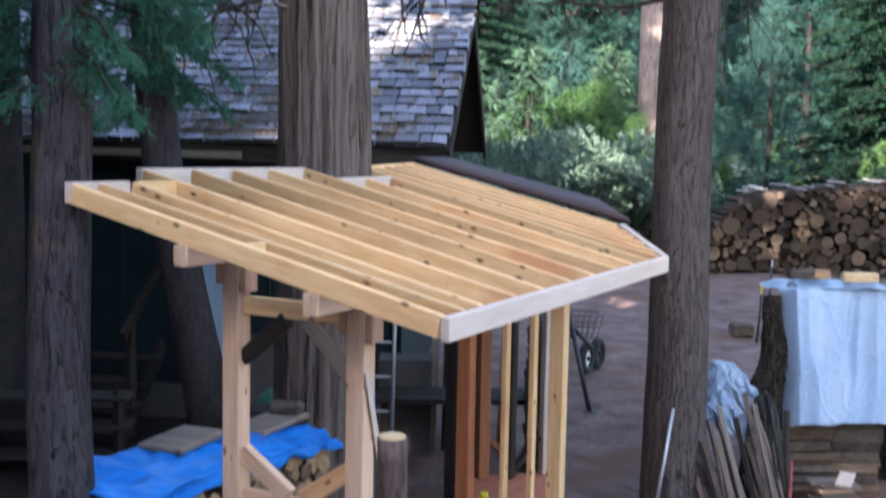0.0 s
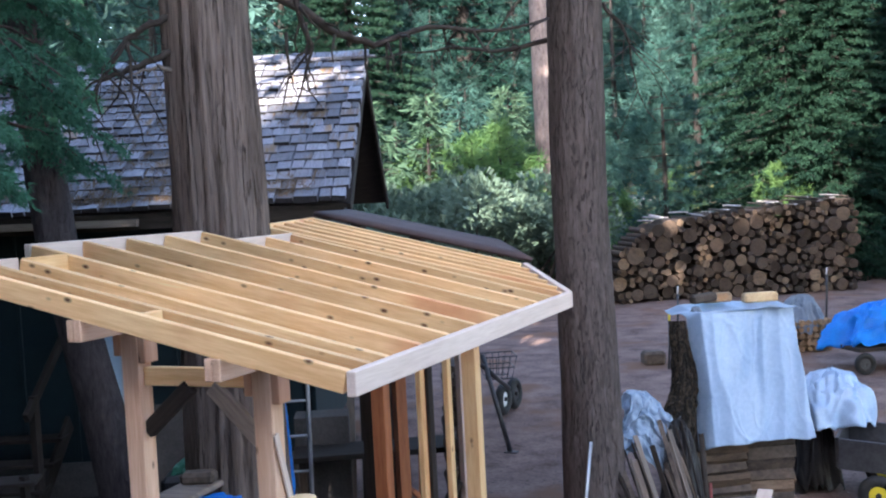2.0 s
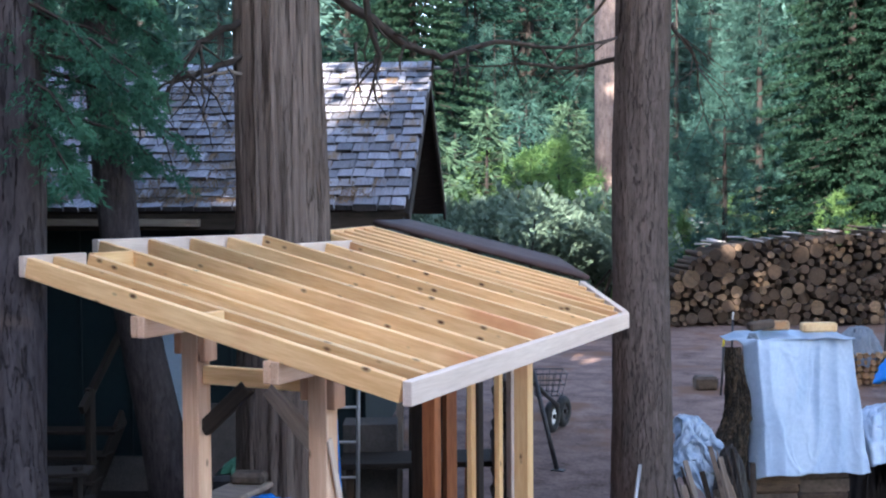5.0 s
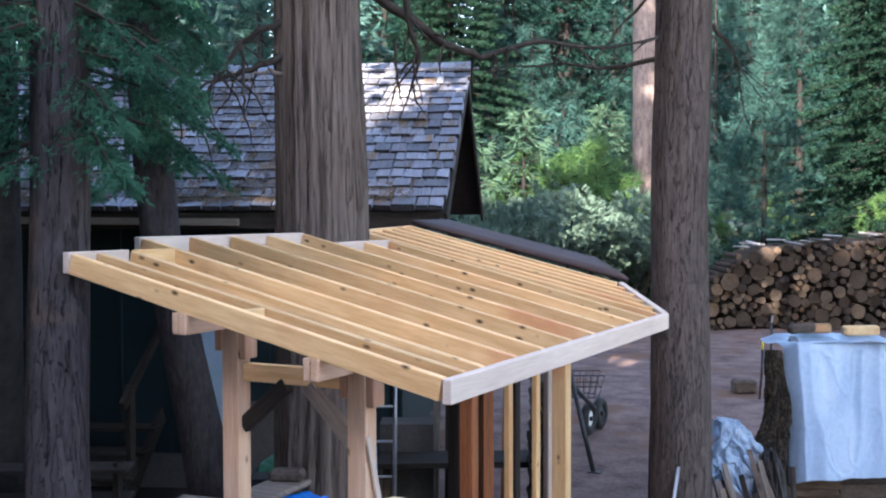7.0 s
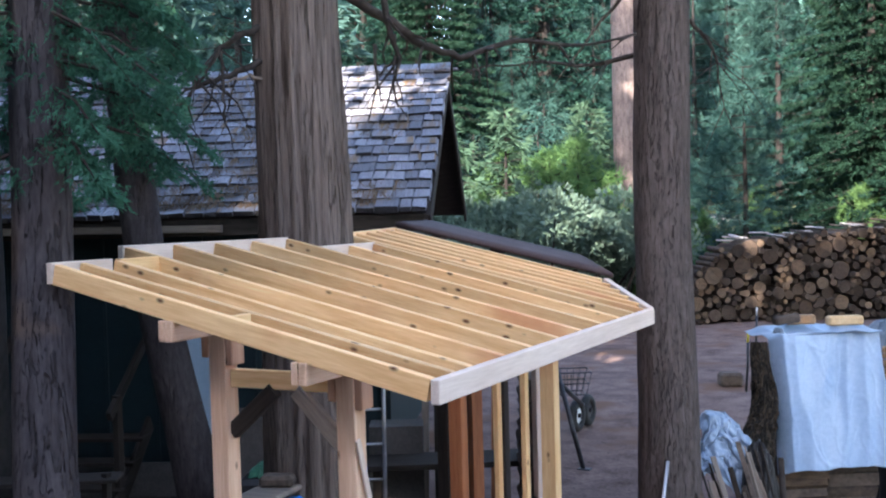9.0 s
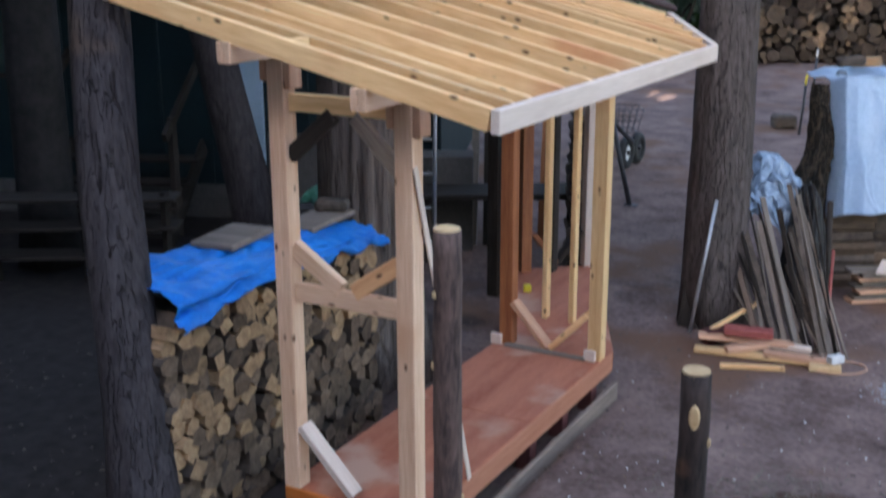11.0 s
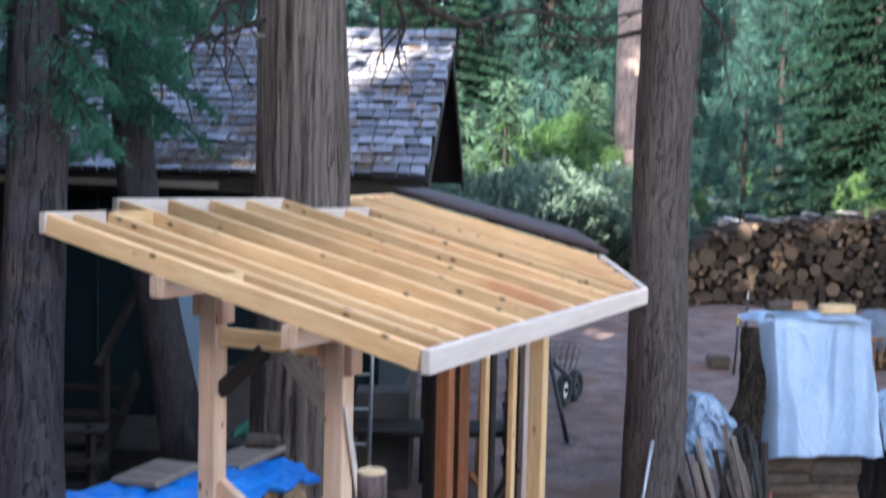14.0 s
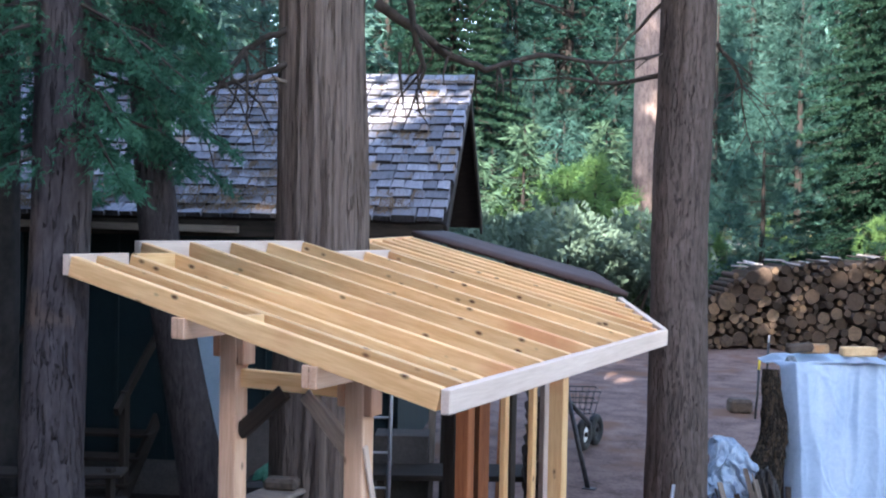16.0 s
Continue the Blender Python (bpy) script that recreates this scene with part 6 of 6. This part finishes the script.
LOGS = [log_mesh(300 + k) for k in range(8)]
placed = []
tries = 0
while len(placed) < 300 and tries < 30000:
    tries += 1
    r = rk.choice((0.07, 0.09, 0.12, 0.15, 0.18, 0.22) if tries < 6000 else (0.06, 0.08, 0.10))
    u, z = rk.uniform(6.2, 12.2), rk.uniform(0.05, 2.35)
    ztop = min(1.98 + 0.07 * (u - 7.2), 1.05 + (u - 6.2) * 1.1) + 0.10 * noise.noise(Vector((u * 2.3, 0, 4)))
    if z + r > ztop or z < r:
        continue
    if any((u - a) ** 2 + (z - b) ** 2 < (0.90 * (r + c)) ** 2 for a, b, c in placed):
        continue
    placed.append((u, z, r))
for u, z, r in placed:
    put("log", LOGS[rk.choice((0, 6))] if rk.random() < 0.7 * (1 - (u - 6.2) / 1.9) else rk.choice(LOGS), logs, "", SITE @ pose(u, 26.6 + rk.uniform(-0.12, 0.12), z, 0, rk.uniform(0, 360), rk.uniform(-3, 3)) @ Matrix.Diagonal((r, 1, r, 1)))
vs = [S3(6.35, 26.75, 0), S3(12.2, 26.75, 0), S3(12.2, 26.75, 1.9), S3(7.3, 26.75, 1.8), S3(6.35, 26.75, 0.9)]
vs2 = [S3(6.35, 27.2, 0), S3(12.2, 27.2, 0), S3(12.2, 27.2, 1.9), S3(7.3, 27.2, 1.8), S3(6.35, 27.2, 0.9)]
mesh("inner_core", vs + vs2, [(0, 1, 2, 3, 4), (9, 8, 7, 6, 5)] + [(i, i + 5, (i + 1) % 5 + 5, (i + 1) % 5) for i in range(5)], M_LOGBARK, logs)

# thin slabs laid on the stack to paint the lit tops of its logs
for k in range(34):
    u = rk.uniform(6.9, 12.2)
    zt = 1.98 + 0.07 * (u - 7.2) + 0.10 * noise.noise(Vector((u * 2.3, 0, 4))) + rk.uniform(-0.03, 0.06)
    lumber("top_slab", S3(u, 26.0 + rk.uniform(-0.1, 0.1), zt), S3(u + rk.uniform(-0.12, 0.12), 27.15, zt + rk.uniform(-0.03, 0.05)), rk.uniform(0.06, 0.14), 0.04, M_LITTOPS if k % 2 else M_LOGBARK, logs, "slab added for the pale lit tops of the logs", bevel=0.02)

# needle litter lying in drifts on the cabin roof
vs, fs = [], []
for i in range(13000):
    x, q = -0.3 - 7.2 * rl.random(), rl.random() ** 1.8
    if noise.noise(Vector((x * 1.1, q * 2.0, 6))) < 0.08 - 0.25 * (q < 0.12):
        continue
    y = 0.02 + 2.6 * q
    z = EZ + RISE * y + 0.072
    an, l_ = rl.random() * 6.28, 0.03 + 0.05 * rl.random()
    dx, dy = math.cos(an) * l_, math.sin(an) * l_
    o = len(vs)
    vs += [H(x - dx - dy * 0.12, y - dy + dx * 0.12, z - RISE * dy), H(x + dx - dy * 0.12, y + dy + dx * 0.12, z + RISE * dy + 0.01), H(x + dx + dy * 0.12, y + dy - dx * 0.12, z + RISE * dy + 0.012)]
    fs.append((o, o + 1, o + 2))
tagged(mesh("roof_litter", vs, fs, M_LITTER), "brown needles and twigs lying in drifts on the shake roof", "litter", kind="stuff")

# ---- pieces of the cabin roof, last: split shakes in courses ----
rs = random.Random(8)
SHAKES = []
for k in range(8):
    bm = box_bm(1.0, 0.33, 0.046 + 0.009 * (k % 3), 0.0, 0.0)
    for v in bm.verts:
        if v.co.y < 0:
            v.co.y += rs.uniform(-0.014, 0.014)
            v.co.z += rs.uniform(0.0, 0.008)
    me = bpy.data.meshes.new("shake")
    bm.to_mesh(me); bm.free()
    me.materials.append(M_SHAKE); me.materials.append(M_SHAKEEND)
    # butt faces take the dark end-grain and shadow-line colour
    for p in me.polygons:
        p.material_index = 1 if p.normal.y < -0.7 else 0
    SHAKES.append(me)
slope_a = math.degrees(math.atan(RISE))
sl_len = math.hypot(RUN, RZ - EZ)
course = 0.187
rows_n = int(sl_len / course)
near_parts, far_parts = [], []
for r in range(rows_n + 1):
    x = 0.05 * r / rows_n + rs.uniform(-0.02, 0.03)
    while x > -LONG:
        w = rs.uniform(0.09, 0.24)
        s = r * course + 0.13
        y, z = s * math.cos(math.radians(slope_a)), EZ + s * math.sin(math.radians(slope_a)) + 0.018
        m = HOUSE @ pose(x - w / 2, y - 0.02 + rs.uniform(-0.015, 0.015), z, slope_a - 4.8 + rs.uniform(-0.9, 0.9), rs.uniform(-1, 1), rs.uniform(-1.5, 1.5)) @ Matrix.Diagonal((w - 0.013, 1, 1, 1))
        (near_parts if -2.62 < x else far_parts).append((rs.choice(SHAKES), m))
        x -= w
near_parts, spill = near_parts[:300], near_parts[300:]
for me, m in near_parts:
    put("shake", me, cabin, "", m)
chunks, ends = [], []
for me, m in spill + far_parts:
    chunks.append(([m @ v.co for v in me.vertices], [tuple(p.vertices) for p in me.polygons]))
    ends += [p.material_index for p in me.polygons]
M_SHAKE2 = M_SHAKE.copy()
M_SHAKE2.name = "weathered_shake_joined"
nt = M_SHAKE2.node_tree
geo = nt.nodes.new("ShaderNodeNewGeometry")
for l in list(nt.links):
    if l.from_node.type == "OBJECT_INFO":
        nt.links.new(geo.outputs["Random Per Island"], l.to_socket)
v, f = merge(chunks)
rest = tagged(mesh("shake_rest", v, f, M_SHAKE2, cabin), kind="stuff")
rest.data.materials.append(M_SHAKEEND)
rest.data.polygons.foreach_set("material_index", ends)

# ---- unseen house that carries the deck, behind the camera: a plain wall added to close the place ----
wall_back = part("wall_south", box_bm(18, 0.3, 4.6, 0.01), M_GREYW, None, "", SITE @ pose(-1, -2.6, 2.3))
tagged(wall_back, "plain weathered wall added for the unseen house behind the deck", "wall", kind="structure")
